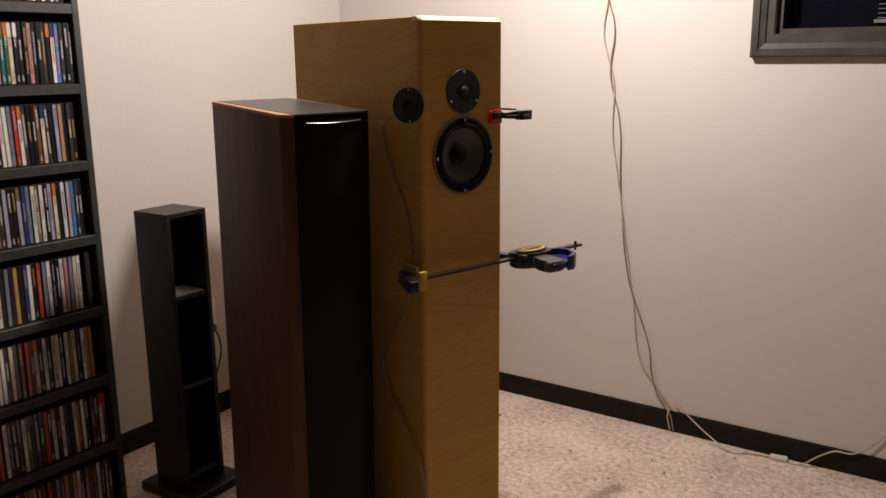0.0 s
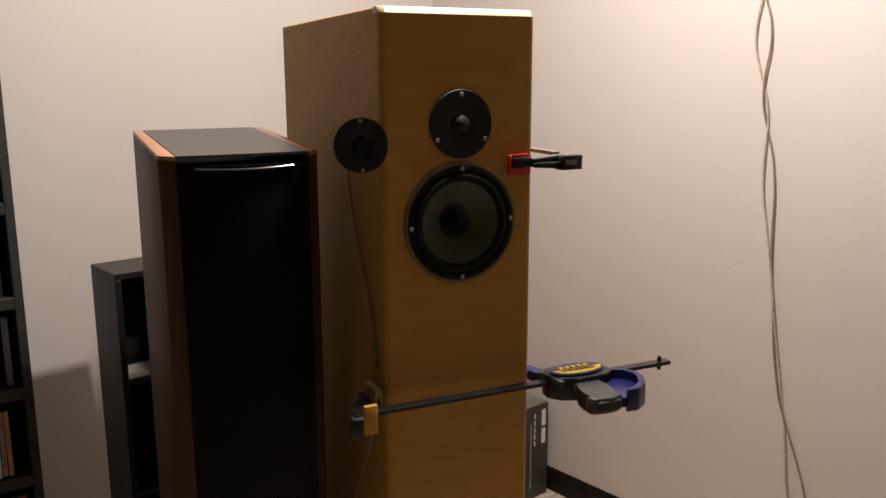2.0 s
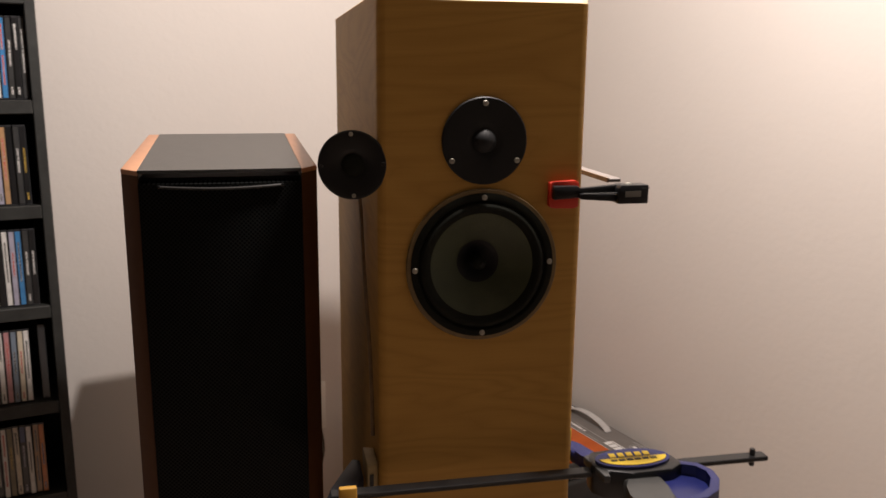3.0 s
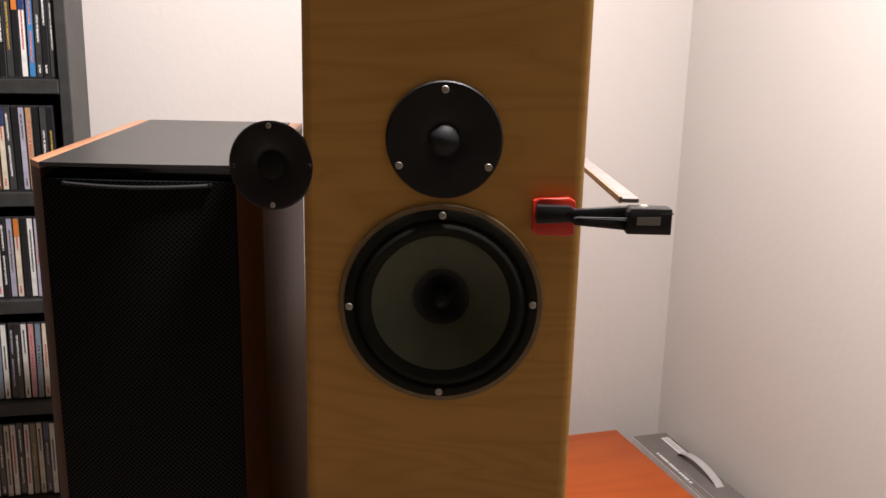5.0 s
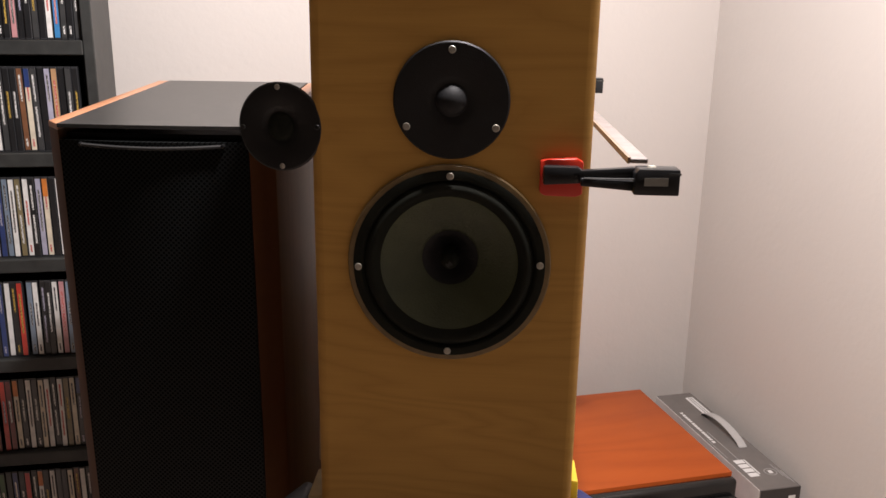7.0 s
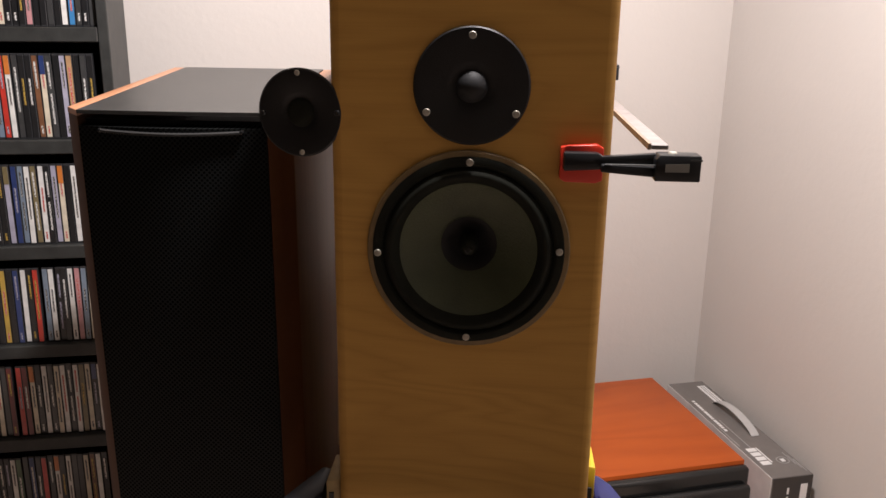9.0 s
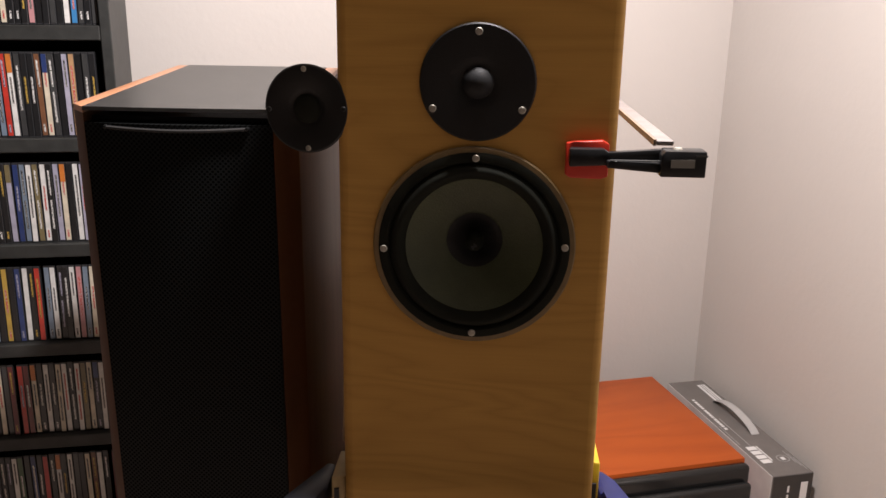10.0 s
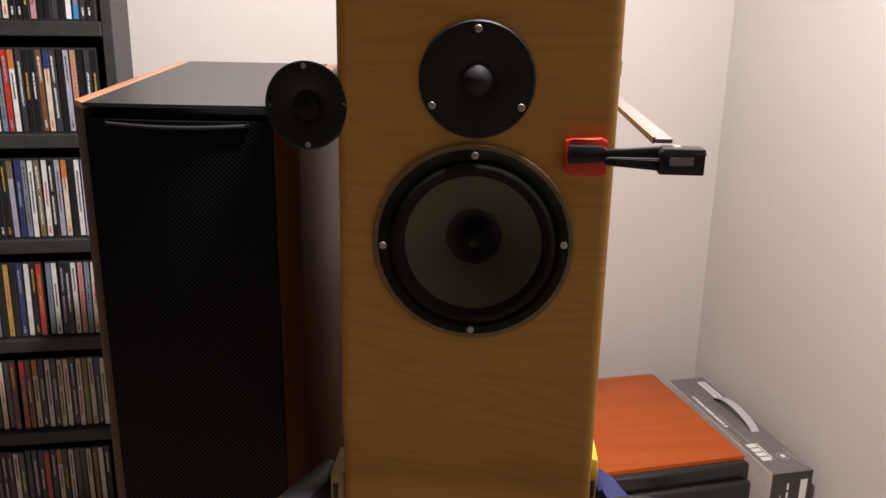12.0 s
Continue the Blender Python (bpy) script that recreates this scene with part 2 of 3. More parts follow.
def tube(name, points, radius, material, parent=None, label="", steps=8, seg=8):
    """A round cord through the points, as a smooth swept mesh."""
    p = [Vector(q) for q in points]
    p = [p[0] * 2 - p[1]] + p + [p[-1] * 2 - p[-2]]
    line = []
    for a, b, c, d in zip(p, p[1:], p[2:], p[3:]):
        for k in range(steps):
            t = k / steps
            line.append(0.5 * (2 * b + (c - a) * t + (2 * a - 5 * b + 4 * c - d) * t * t + (3 * b - a - 3 * c + d) * t ** 3))
    line.append(p[-2])
    bm = bmesh.new()
    rings = []
    side = Vector((0.31, 0.87, 0.38))
    for k, q in enumerate(line):
        d = (line[min(k + 1, len(line) - 1)] - line[max(k - 1, 0)]).normalized()
        u = d.cross(side).normalized()
        v = d.cross(u)
        rings.append([bm.verts.new(q + radius * (math.cos(2 * math.pi * j / seg) * u + math.sin(2 * math.pi * j / seg) * v)) for j in range(seg)])
    for a, b in zip(rings, rings[1:]):
        for j in range(seg):
            bm.faces.new((a[j], a[(j + 1) % seg], b[(j + 1) % seg], b[j]))
    bm.faces.new(rings[0][::-1])
    bm.faces.new(rings[-1])
    return part(name, bm, material, parent, label, smooth=True)


# ---- the room ----
W = 0.12
tagged(slab("floor", XW - W, X1 + W, Y0 - W, YW + W, -0.15, 0, M_CARPET), "beige cut-pile carpet flecked with brown", "floor", kind="structure")
tagged(slab("ceiling", XW - W, X1 + W, Y0 - W, YW + W, ZC, ZC + 0.1, M_CEIL), "unseen ceiling, coloured dim brown to cut bounced light", "ceiling", kind="structure")
tagged(slab("wall_west", XW - W, XW, Y0, YW, 0, ZC, M_WALL), "unseen cream wall, set far out to weaken bounced light behind the shelf", "wall", kind="structure")
WX0, WX1, WZ0, WZ1 = -0.142, 0.72, 1.112, 1.62
bm = bmesh.new()
cube(bm, XW, WX0, YW, YW + W, 0, ZC)
cube(bm, WX1, X1, YW, YW + W, 0, ZC)
cube(bm, WX0, WX1, YW, YW + W, 0, WZ0)
cube(bm, WX0, WX1, YW, YW + W, WZ1, ZC)
tagged(part("wall_north", bm, M_WALL), "unseen cream wall, set far out to weaken bounced light with a small dark window", "wall", kind="structure")
tagged(slab("wall_east", X1, X1 + W, Y0, YW, 0, ZC, M_WALL), "unseen cream wall, set far out to weaken bounced light", "wall", kind="structure")
tagged(slab("wall_south", XW, X1, Y0 - W, Y0, 0, ZC, M_WALL), "unseen cream wall, set far out to weaken bounced light", "wall", kind="structure")


def baseboard(name, length, m):
    bm = bmesh.new()
    prism(bm, [(0, 0), (0.009, 0), (0.009, 0.040), (0.0065, 0.048), (0.006, 0.054), (0.003, 0.060), (0, 0.060)], 0, length)
    o = part(name, bm, M_TRIM)
    o.matrix_world = m
    return tagged(o, "dark brown moulded wooden baseboard along the wall", "baseboard", kind="structure")


# profile x away from the wall, y up, length along the wall
baseboard("baseboard_north", X1 - XW, Matrix(((0, 0, 1, XW), (-1, 0, 0, YW), (0, 1, 0, 0), (0, 0, 0, 1))))
baseboard("baseboard_west", YW - 0.009 - Y0, Matrix(((1, 0, 0, XW), (0, 0, -1, YW - 0.009), (0, 1, 0, 0), (0, 0, 0, 1))))


def window():
    w = empty("window_1", pose(0, 0, 0))
    tagged(w, "dark basement window in a moulded brown wooden frame", "window", kind="structure")
    # moulding: distance out from the opening, how far it stands off the wall
    prof = [(0, 0), (0, 0.012), (0.004, 0.016), (0.020, 0.016), (0.023, 0.020), (0.036, 0.022), (0.039, 0.026), (0.052, 0.026), (0.057, 0.021), (0.057, 0)]
    for name, a, b in (("frame_bottom", (WX0, WZ0), (WX1, WZ0)), ("frame_right", (WX1, WZ0), (WX1, WZ1)), ("frame_top", (WX1, WZ1), (WX0, WZ1)), ("frame_left", (WX0, WZ1), (WX0, WZ0))):
        d = (Vector(b) - Vector(a)).normalized()
        out = Vector((d.y, -d.x))
        bm = bmesh.new()
        lo = [bm.verts.new((a[0] + out.x * p - d.x * p, YW - q, a[1] + out.y * p - d.y * p)) for p, q in prof]
        hi = [bm.verts.new((b[0] + out.x * p + d.x * p, YW - q, b[1] + out.y * p + d.y * p)) for p, q in prof]
        n = len(prof)
        for k in range(n):
            bm.faces.new((lo[k], lo[(k + 1) % n], hi[(k + 1) % n], hi[k]))
        bm.faces.new(lo)
        bm.faces.new(hi[::-1])
        part(name, bm, M_FRAME, w)
    bm = bmesh.new()
    t = 0.012
    for x0, x1, z0, z1 in ((WX0, WX1, WZ0, WZ0 + t), (WX0, WX1, WZ1 - t, WZ1), (WX0, WX0 + t, WZ0 + t, WZ1 - t), (WX1 - t, WX1, WZ0 + t, WZ1 - t)):
        cube(bm, x0, x1, YW + 0.0, YW + W - 0.004, z0, z1)
    part("jamb", bm, M_FRAME, w)
    slab("pane", WX0 + t, WX1 - t, YW + 0.055, YW + 0.061, WZ0 + t, WZ1 - t, M_GLASS, w, label="dark window glass at night")
    # blind slats stacked behind the reflection
    for k in range(9):
        z = 1.144 + 0.0105 * k
        slab("blind_slat", 0.075, WX1 - t, YW + 0.036, YW + 0.052, z, z + 0.0015, M_WELL, w)
    slab("blind_rail", 0.068, WX1 - t, YW + 0.034, YW + 0.053, 1.1335, 1.1415, M_WELL, w)


window()

# ---- the wooden tower ----
TW, TD, TH, FR, TX = 0.2135, 0.464, 1.1405, -0.010, 0.0025


def drivers(sp):
    """The woofer and tweeter on the front board. Local z of each driver points out of the board."""
    face = FR - 0.0005
    woofer = turned("woofer", [(0.0794, 0), (0.0794, 0.0016), (0.0784, 0.0028), (0.0750, 0.0030), (0.0745, 0)], M_FLANGE, sp, pose(0.1095, face, 0.871, 90, 0, 0), 72, "bass driver with a bronze-grey flange ring")
    gasket = [(0.0749, 0.0000), (0.0749, 0.0036), (0.0730, 0.0042), (0.0690, 0.0042), (0.0675, 0.0030), (0.0665, 0.0010)]
    roll = [(0.0665 - 0.0118 * k / 12, 0.0010 + 0.0052 * math.sin(math.pi * k / 12)) for k in range(13)]
    turned("surround", gasket + roll[1:] + [(0.0535, -0.0012)], M_RUBBER, woofer, pose(0, 0, 0), 72, "black rubber roll surround")
    cone = [(0.0540 - 0.0345 * k / 12, 0.0002 - 0.0215 * (k / 12) ** 0.85) for k in range(13)]
    turned("cone", cone, M_CONE, woofer, pose(0, 0, 0), 72, "dark olive woven cone")
    turned("dust_cap", [(0.0225, -0.0188), (0.0200, -0.0200), (0.0165, -0.0222), (0.0120, -0.0255), (0.0090, -0.0270), (0.0072, -0.0275)], M_DRIVER, woofer, pose(0, 0, 0), 48)
    turned("phase_plug", [(0.0074, -0.028), (0.0074, -0.013), (0.0064, -0.0085), (0.0040, -0.0062), (0, -0.0055)], M_RUBBER, woofer, pose(0, 0, 0), 32, "small glossy black phase plug")
    for a, turn in ((90, 80), (2, 5), (182, 20), (270, 65)):
        s = turned("screw", [(0, 0.0012), (0.0024, 0.0011), (0.0029, 0.0006), (0.0029, 0), (0, 0)], M_SCREW, woofer, pose(0.0708 * math.cos(radians(a)), 0.0708 * math.sin(radians(a)), 0.0050), 16)
        slab("slot", -0.0025, 0.0025, -0.0006, 0.0006, 0.0008, 0.0014, M_SLOT, woofer).matrix_local = s.matrix_local @ pose(0, 0, 0, 0, 0, turn)
    tweeter = turned("tweeter", [(0.0437, 0), (0.0437, 0.0014), (0.0425, 0.0026), (0.020, 0.0026), (0.017, 0.0020), (0.0135, 0.0008), (0.0118, 0.0007), (0, 0.0007)], M_DRIVER, sp, pose(0.1095, face, 0.998, 90, 0, 0), 64, "round black tweeter plate")
    turned("dome", [(0.0122, 0.0006), (0.0118, 0.0016), (0.0105, 0.0040), (0.0078, 0.0066), (0.0040, 0.0082), (0, 0.0087)], M_DOME, tweeter, pose(0, 0, 0), 32, "soft dark dome")
    for x, y, turn in ((0.0, 0.0372, 85), (-0.0335, -0.0195, 30), (0.0335, -0.0195, 100)):
        s = turned("screw", [(0, 0.0012), (0.0024, 0.0011), (0.0029, 0.0006), (0.0029, 0), (0, 0)], M_SCREW, tweeter, pose(x, y, 0.0026), 16)
        slab("slot", -0.0025, 0.0025, -0.0006, 0.0006, 0.0008, 0.0014, M_SLOT, tweeter).matrix_local = s.matrix_local @ pose(0, 0, 0, 0, 0, turn)


def tower():
    sp = empty("tower_speaker", pose(-0.5768, 1.5595, 0, 0, 0, 73.5))
    tagged(sp, "tall unfinished birch-veneer tower loudspeaker on carpet", "loudspeaker")
    # front board with rounded long edges and a round opening for the woofer
    bm = bmesh.new()
    cube(bm, TX, TX + TW, FR, 0.014, 0, TH - 0.0085)
    es = [e for e in bm.edges if all(abs(v.co.y - FR) < 1e-5 for v in e.verts) and abs(e.verts[0].co.z - e.verts[1].co.z) > 0.1]
    bmesh.ops.bevel(bm, geom=es, offset=0.008, segments=5, affect="EDGES", profile=0.5)
    bm.faces.ensure_lookup_table()
    front = max((f for f in bm.faces if all(abs(v.co.y - FR) < 1e-5 for v in f.verts)), key=lambda f: f.calc_area())
    back = max((f for f in bm.faces if all(abs(v.co.y - 0.014) < 1e-5 for v in f.verts)), key=lambda f: f.calc_area())
    rim = list(front.edges)
    bmesh.ops.delete(bm, geom=[front, back], context="FACES_ONLY")
    n = 64
    ring = [[bm.verts.new((0.1095 + 0.0735 * math.cos(2 * math.pi * k / n), y, 0.871 + 0.0735 * math.sin(2 * math.pi * k / n))) for k in range(n)] for y in (FR, 0.014)]
    loop = [bm.edges.new((ring[0][k], ring[0][(k + 1) % n])) for k in range(n)]
    bmesh.ops.triangle_fill(bm, use_beauty=True, use_dissolve=False, edges=rim + loop)
    for k in range(n):
        bm.faces.new((ring[0][k], ring[1][k], ring[1][(k + 1) % n], ring[0][(k + 1) % n]))
    part("front_board", bm, M_BIRCH, sp, "amber birch veneer front with wavy grain", smooth=True)
    for f in sp.children[0].data.polygons:
        f.use_smooth = abs(f.normal.y) < 0.995
    bm = bmesh.new()
    lo = [bm.verts.new(q) for q in ((TX, 0.014, TH - 0.0083), (TX, FR + 0.0075, TH - 0.0083), (TX + 0.0075, FR + 0.0002, TH - 0.0083), (TX + TW - 0.0075, FR + 0.0002, TH - 0.0083), (TX + TW, FR + 0.0075, TH - 0.0083), (TX + TW, 0.014, TH - 0.0083))]
    hi = [bm.verts.new(q) for q in ((TX, 0.014, TH), (TX, FR + 0.012, TH), (TX + 0.0085, FR + 0.0075, TH), (TX + TW - 0.0085, FR + 0.0075, TH), (TX + TW, FR + 0.012, TH), (TX + TW, 0.014, TH))]
    bm.faces.new(lo[::-1])
    bm.faces.new(hi)
    for k in range(6):
        bm.faces.new((lo[k], lo[(k + 1) % 6], hi[(k + 1) % 6], hi[k]))
    bmesh.ops.bevel(bm, geom=list(bm.edges), offset=0.0008, segments=2, affect="EDGES", profile=0.5)
    part("top_edge", bm, M_EDGE, sp, "pale bare wood along the chamfered top edge", smooth=True)
    slab("side_board", TX + 0.0006, TX + 0.019, 0.0145, TD, 0, TH - 0.001, M_BIRCH, sp, 0.0012, 1)
    slab("side_board", TX + TW - 0.019, TX + TW - 0.0006, 0.0145, TD, 0, TH - 0.001, M_BIRCH, sp, 0.0012, 1)
    slab("back_board", TX + 0.0192, TX + TW - 0.0192, TD - 0.02, TD - 0.002, 0, TH - 0.02, M_BIRCH, sp)
    slab("top_board", TX + 0.0192, TX + TW - 0.0192, 0.0145, TD, TH - 0.0195, TH - 0.001, M_EDGE, sp)
    slab("bottom_board", TX + 0.0192, TX + TW - 0.0192, 0.0145, TD - 0.021, 0.0, 0.02, M_BIRCH, sp)
    drivers(sp)
    return sp


TOWER = tower()
TM = pose(-0.5768, 1.5595, 0, 0, 0, 73.5)


def loose_tweeter():
    m = TM @ pose(-0.0215, -0.003, 0.975, 90, 0, -9)
    o = empty("loose_tweeter", m)
    tagged(o, "small round black tweeter hung beside the tower", "tweeter")
    turned("plate", [(0, 0), (0.0338, 0), (0.0340, 0.0012), (0.0326, 0.0024), (0.0165, 0.0024), (0.0140, 0.0012), (0.0112, -0.0002), (0, -0.0002)], M_DRIVER, o, pose(0, 0, 0), 64)
    turned("dome", [(0.0110, 0.0), (0.0102, 0.0016), (0.0075, 0.0032), (0.0040, 0.0040), (0, 0.0043)], M_RUBBER, o, pose(0, 0, 0), 32)
    turned("magnet", [(0, -0.020), (0.0170, -0.020), (0.0176, -0.0190), (0.0176, -0.0005), (0, -0.0005)], M_DRIVER, o, pose(-0.004, 0, 0), 40)
    for a, finish in ((92, M_SCREW), (182, M_BAR), (272, M_SCREW), (2, M_DRIVER)):
        turned("screw", [(0, 0.0016), (0.0016, 0.0014), (0.0022, 0.0006), (0.0022, 0), (0, 0)], finish, o, pose(0.0302 * math.cos(radians(a)), 0.0302 * math.sin(radians(a)), 0.0024), 14)
    to_plate = m.inverted() @ TM
    run = ((-0.024, 0.016, 0.968), (-0.012, 0.075, 0.945), (-0.0025, 0.108, 0.922), (-0.0012, 0.098, 0.876), (-0.0012, 0.072, 0.825), (-0.0012, 0.042, 0.779), (-0.0012, 0.026, 0.734), (-0.0012, 0.018, 0.68))
    tube("lead", [tuple(to_plate @ Vector(q)) for q in run], 0.0021, M_CORD, o, "brown two-core wire")
    return o


loose_tweeter()

lead = tube("speaker_wire", [tuple(TM @ Vector(q)) for q in ((-0.006, 0.020, 0.60), (-0.005, 0.040, 0.556), (-0.004, 0.112, 0.448), (-0.004, 0.130, 0.405), (-0.004, 0.102, 0.358), (-0.006, 0.055, 0.31), (-0.008, 0.011, 0.263), (-0.010, -0.020, 0.171), (-0.012, -0.028, 0.09), (-0.020, -0.03, 0.003))], 0.0022, M_CORD)
tagged(lead, "thin brown speaker wire hanging down the tower", "wire")


def clip(name, m, label):
    """A small red-jawed clamp: jaws grip the board, the black arm reaches past its edge. Local y points away from the board."""
    o = empty(name, m)
    tagged(o, label, "clamp", group="small clamps on the tower")
    flat("red_pad", [(-0.033, -0.0110), (-0.028, -0.0120), (-0.006, -0.0135), (-0.001, -0.0105), (-0.001, 0.014), (-0.006, 0.0160), (-0.029, 0.0155), (-0.033, 0.013)], 0.0, 0.007, M_REDPAD, o, "bright red plastic jaw pad", bevel=0.001)
    flat("jaw", [(-0.031, -0.0085), (-0.006, -0.0085), (0.0, -0.0045), (0.0, 0.0035), (-0.031, 0.0055)], 0.0075, 0.0165, M_STEEL, o, bevel=0.0015)
    flat("arm", [(-0.004, -0.0010), (0.036, 0.0002), (0.036, 0.0078), (-0.004, 0.0048)], 0.014, 0.021, M_STEEL, o, bevel=0.0012)
    flat("arm", [(-0.010, -0.0056), (0.036, -0.0092), (0.036, -0.0006), (-0.010, 0.0004)], 0.010, 0.0165, M_STEEL, o, bevel=0.0010)
    # thin grey strip paints the highlight along the arm
    flat("arm_ridge", [(-0.002, -0.0018), (0.036, -0.0020), (0.036, -0.0010), (-0.002, -0.0008)], 0.0205, 0.0222, M_GREY, o, "painted highlight along the arm, a thin grey ridge", bevel=0.0005)
    b = flat("end_block", [(0.034, -0.0066), (0.037, -0.0098), (0.0665, -0.0098), (0.0665, 0.0094), (0.034, 0.0094)], 0.009, 0.0265, M_STEEL, o, bevel=0.0011)
    slab("notch", 0.0585, 0.0669, -0.0072, -0.0058, 0.0085, 0.0268, M_GREY, b)
    flat("rivet_slot", [(0.041, -0.0035), (0.058, -0.0040), (0.058, 0.0022), (0.041, 0.0024)], 0.0262, 0.0270, M_BADGE, b)
    turned("rivet", [(0, 0.0016), (0.0028, 0.0012), (0.0034, 0), (0, 0)], M_SCREW, b, pose(0.047, -0.0100, 0.018, 90, 0, 0), 16, "shiny steel rivet")
    return o


# local x to the side, local y down the height, local z out of the board
GRIP = Matrix(((1, 0, 0, 0), (0, 0, -1, 0), (0, -1, 0, 0), (0, 0, 0, 1)))
clip("edge_clamp", TM @ Matrix.Translation((0.2100, FR - 0.0005, 0.9445)) @ GRIP, "small black clamp with red jaws on the front edge")
BACK = Matrix(((1, 0, 0, 0), (0, 0, 1, 0), (0, -1, 0, 0), (0, 0, 0, 1)))
clip("edge_clamp", TM @ Matrix.Translation((0.2165, TD + 0.0005, 0.974)) @ BACK, "small black clamp gripping the rear edge")

bm = bmesh.new()
cube(bm, 0.2445, 0.2575, -0.0100, 0.4720, 0.9540, 0.9580, 0.0008, 1)
stick = part("wooden_strip", bm, M_PALEWOOD)
stick.matrix_world = TM
slab("edge_band", 0.2424, 0.2444, -0.0098, 0.4715, 0.9537, 0.9585, M_CORDTAN, stick, label="brown raw edge")
tagged(stick, "thin pale wooden strip held between two clamps", "wooden strip")


def bar_clamp():
    """Quick-action bar clamp lying flat across the tower: x along the bar, y to the tower, z up."""
    o = empty("bar_clamp", TM)
    tagged(o, "long black and blue trigger clamp across the tower", "clamp")
    bar = slab("bar", -0.052, 0.437, -0.0440, -0.0290, 0.6400, 0.6455, M_STEEL, o, 0.0008, 1, "flat black steel bar")
    bm = bmesh.new()
    revolve(bm, [(0, 0.633), (0.0028, 0.633), (0.0032, 0.634), (0.0032, 0.652), (0.0028, 0.653), (0, 0.653)], 14)
    part("stop_pin", bm, M_STEEL, bar, m=pose(0.421, -0.0365, 0))
    # fixed jaw on the shaded side
    jaw = flat("fixed_jaw", [(-0.060, -0.050), (-0.034, -0.054), (-0.026, -0.030), (-0.0135, 0.000), (-0.0135, 0.040), (-0.022, 0.044), (-0.036, 0.010), (-0.050, -0.022)], 0.618, 0.643, M_NAVY, o, "blue-black fixed jaw", bevel=0.003)
    flat("end_cap", [(-0.045, -0.062), (-0.027, -0.062), (-0.027, -0.0545), (-0.045, -0.0545)], 0.624, 0.662, M_ORANGE, jaw, "amber end cap", bevel=0.002)
    pad = flat("jaw_pad", [(-0.0100, -0.004), (0.0022, -0.001), (0.0022, 0.040), (-0.0100, 0.044)], 0.628, 0.656, M_PADSHADE, jaw, "yellow jaw pad, its shade put into a duller colour", bevel=0.002)
    slab("pad_slot", -0.0075, -0.0035, -0.0048, -0.0010, 0.630, 0.645, M_SLOT, pad)
    # moving head
    head = flat("head", [(0.228, -0.026), (0.236, -0.012), (0.262, -0.014), (0.300, -0.020), (0.322, -0.034), (0.326, -0.056), (0.308, -0.068), (0.262, -0.070), (0.238, -0.060), (0.226, -0.044)], 0.621, 0.655, M_STEEL, o, "black clamp head", bevel=0.004)
    oval = [(0.273 + 0.042 * math.cos(2 * math.pi * k / 40), -0.043 + 0.0215 * math.sin(2 * math.pi * k / 40)) for k in range(40)]
    flat("badge_rim", oval, 0.6555, 0.6585, M_BLUE, head, "dark blue badge plate")
    half = [(0.273 + 0.038 * math.cos(math.pi + math.pi * k / 20), -0.043 + 0.018 * math.sin(math.pi + math.pi * k / 20)) for k in range(21)]
    flat("badge", half, 0.6588, 0.6594, M_YELLOW, head, "yellow half-oval badge")
    for k in range(5):
        x = 0.2485 + 0.0098 * k
        flat("badge_mark", [(x, -0.0405), (x + 0.0068, -0.0405), (x + 0.0075, -0.0315), (x + 0.0008, -0.0315)], 0.6588, 0.6594, M_YELLOW, head)
    for k in range(6):
        x = 0.246 + 0.0090 * k
        flat("badge_dash", [(x, -0.0505), (x + 0.0070, -0.0505), (x + 0.0070, -0.0465), (x, -0.0465)], 0.6595, 0.6598, M_SLOT, head)
    # moving jaw with its pad
    mj = flat("moving_jaw", [(0.2240, 0.010), (0.2240, 0.046), (0.231, 0.049), (0.240, 0.030), (0.250, 0.000), (0.256, -0.016), (0.244, -0.022), (0.234, 0.000)], 0.630, 0.645, M_BLUE, o, "dark blue moving jaw", bevel=0.004)
    flat("jaw_pad", [(0.2162, 0.014), (0.2238, 0.012), (0.2238, 0.052), (0.2162, 0.048)], 0.630, 0.672, M_YELLOW, mj, "bright yellow jaw pad", bevel=0.002)
    slab("pad_slot", 0.2180, 0.2215, 0.0110, 0.0135, 0.634, 0.652, M_SLOT, mj)
    lever = flat("release_lever", [(0.226, -0.020), (0.233, -0.016), (0.240, -0.048), (0.237, -0.070), (0.231, -0.068)], 0.645, 0.6535, M_GREY, o, "worn grey release lever", bevel=0.0012)
    # grip and trigger reach away from the tower
    trigger = flat("trigger", [(0.252, -0.064), (0.296, -0.066), (0.292, -0.090), (0.291, -0.126), (0.272, -0.132), (0.246, -0.128), (0.240, -0.119), (0.250, -0.102), (0.254, -0.084)], 0.624, 0.648, M_GREY, o, "grey plastic trigger", bevel=0.005)
    # solid dark slab paints the shade of the trigger's hollow
    slab("mouth", 0.250, 0.287, -0.1326, -0.1260, 0.629, 0.643, M_SLOT, trigger, 0.003, 2, "dark slab painting the shaded hollow under the trigger", smooth=True)
    rim = [(0.300, -0.052), (0.322, -0.048), (0.342, -0.058), (0.350, -0.077), (0.347, -0.096), (0.334, -0.118), (0.314, -0.131), (0.296, -0.131), (0.296, -0.126), (0.311, -0.125), (0.328, -0.113), (0.340, -0.094), (0.343, -0.078), (0.337, -0.064), (0.321, -0.055), (0.302, -0.058)]
    grip = flat("grip", rim, 0.622, 0.654, M_BLUE, o, "blue plastic pistol grip with a raised rim", bevel=0.002)
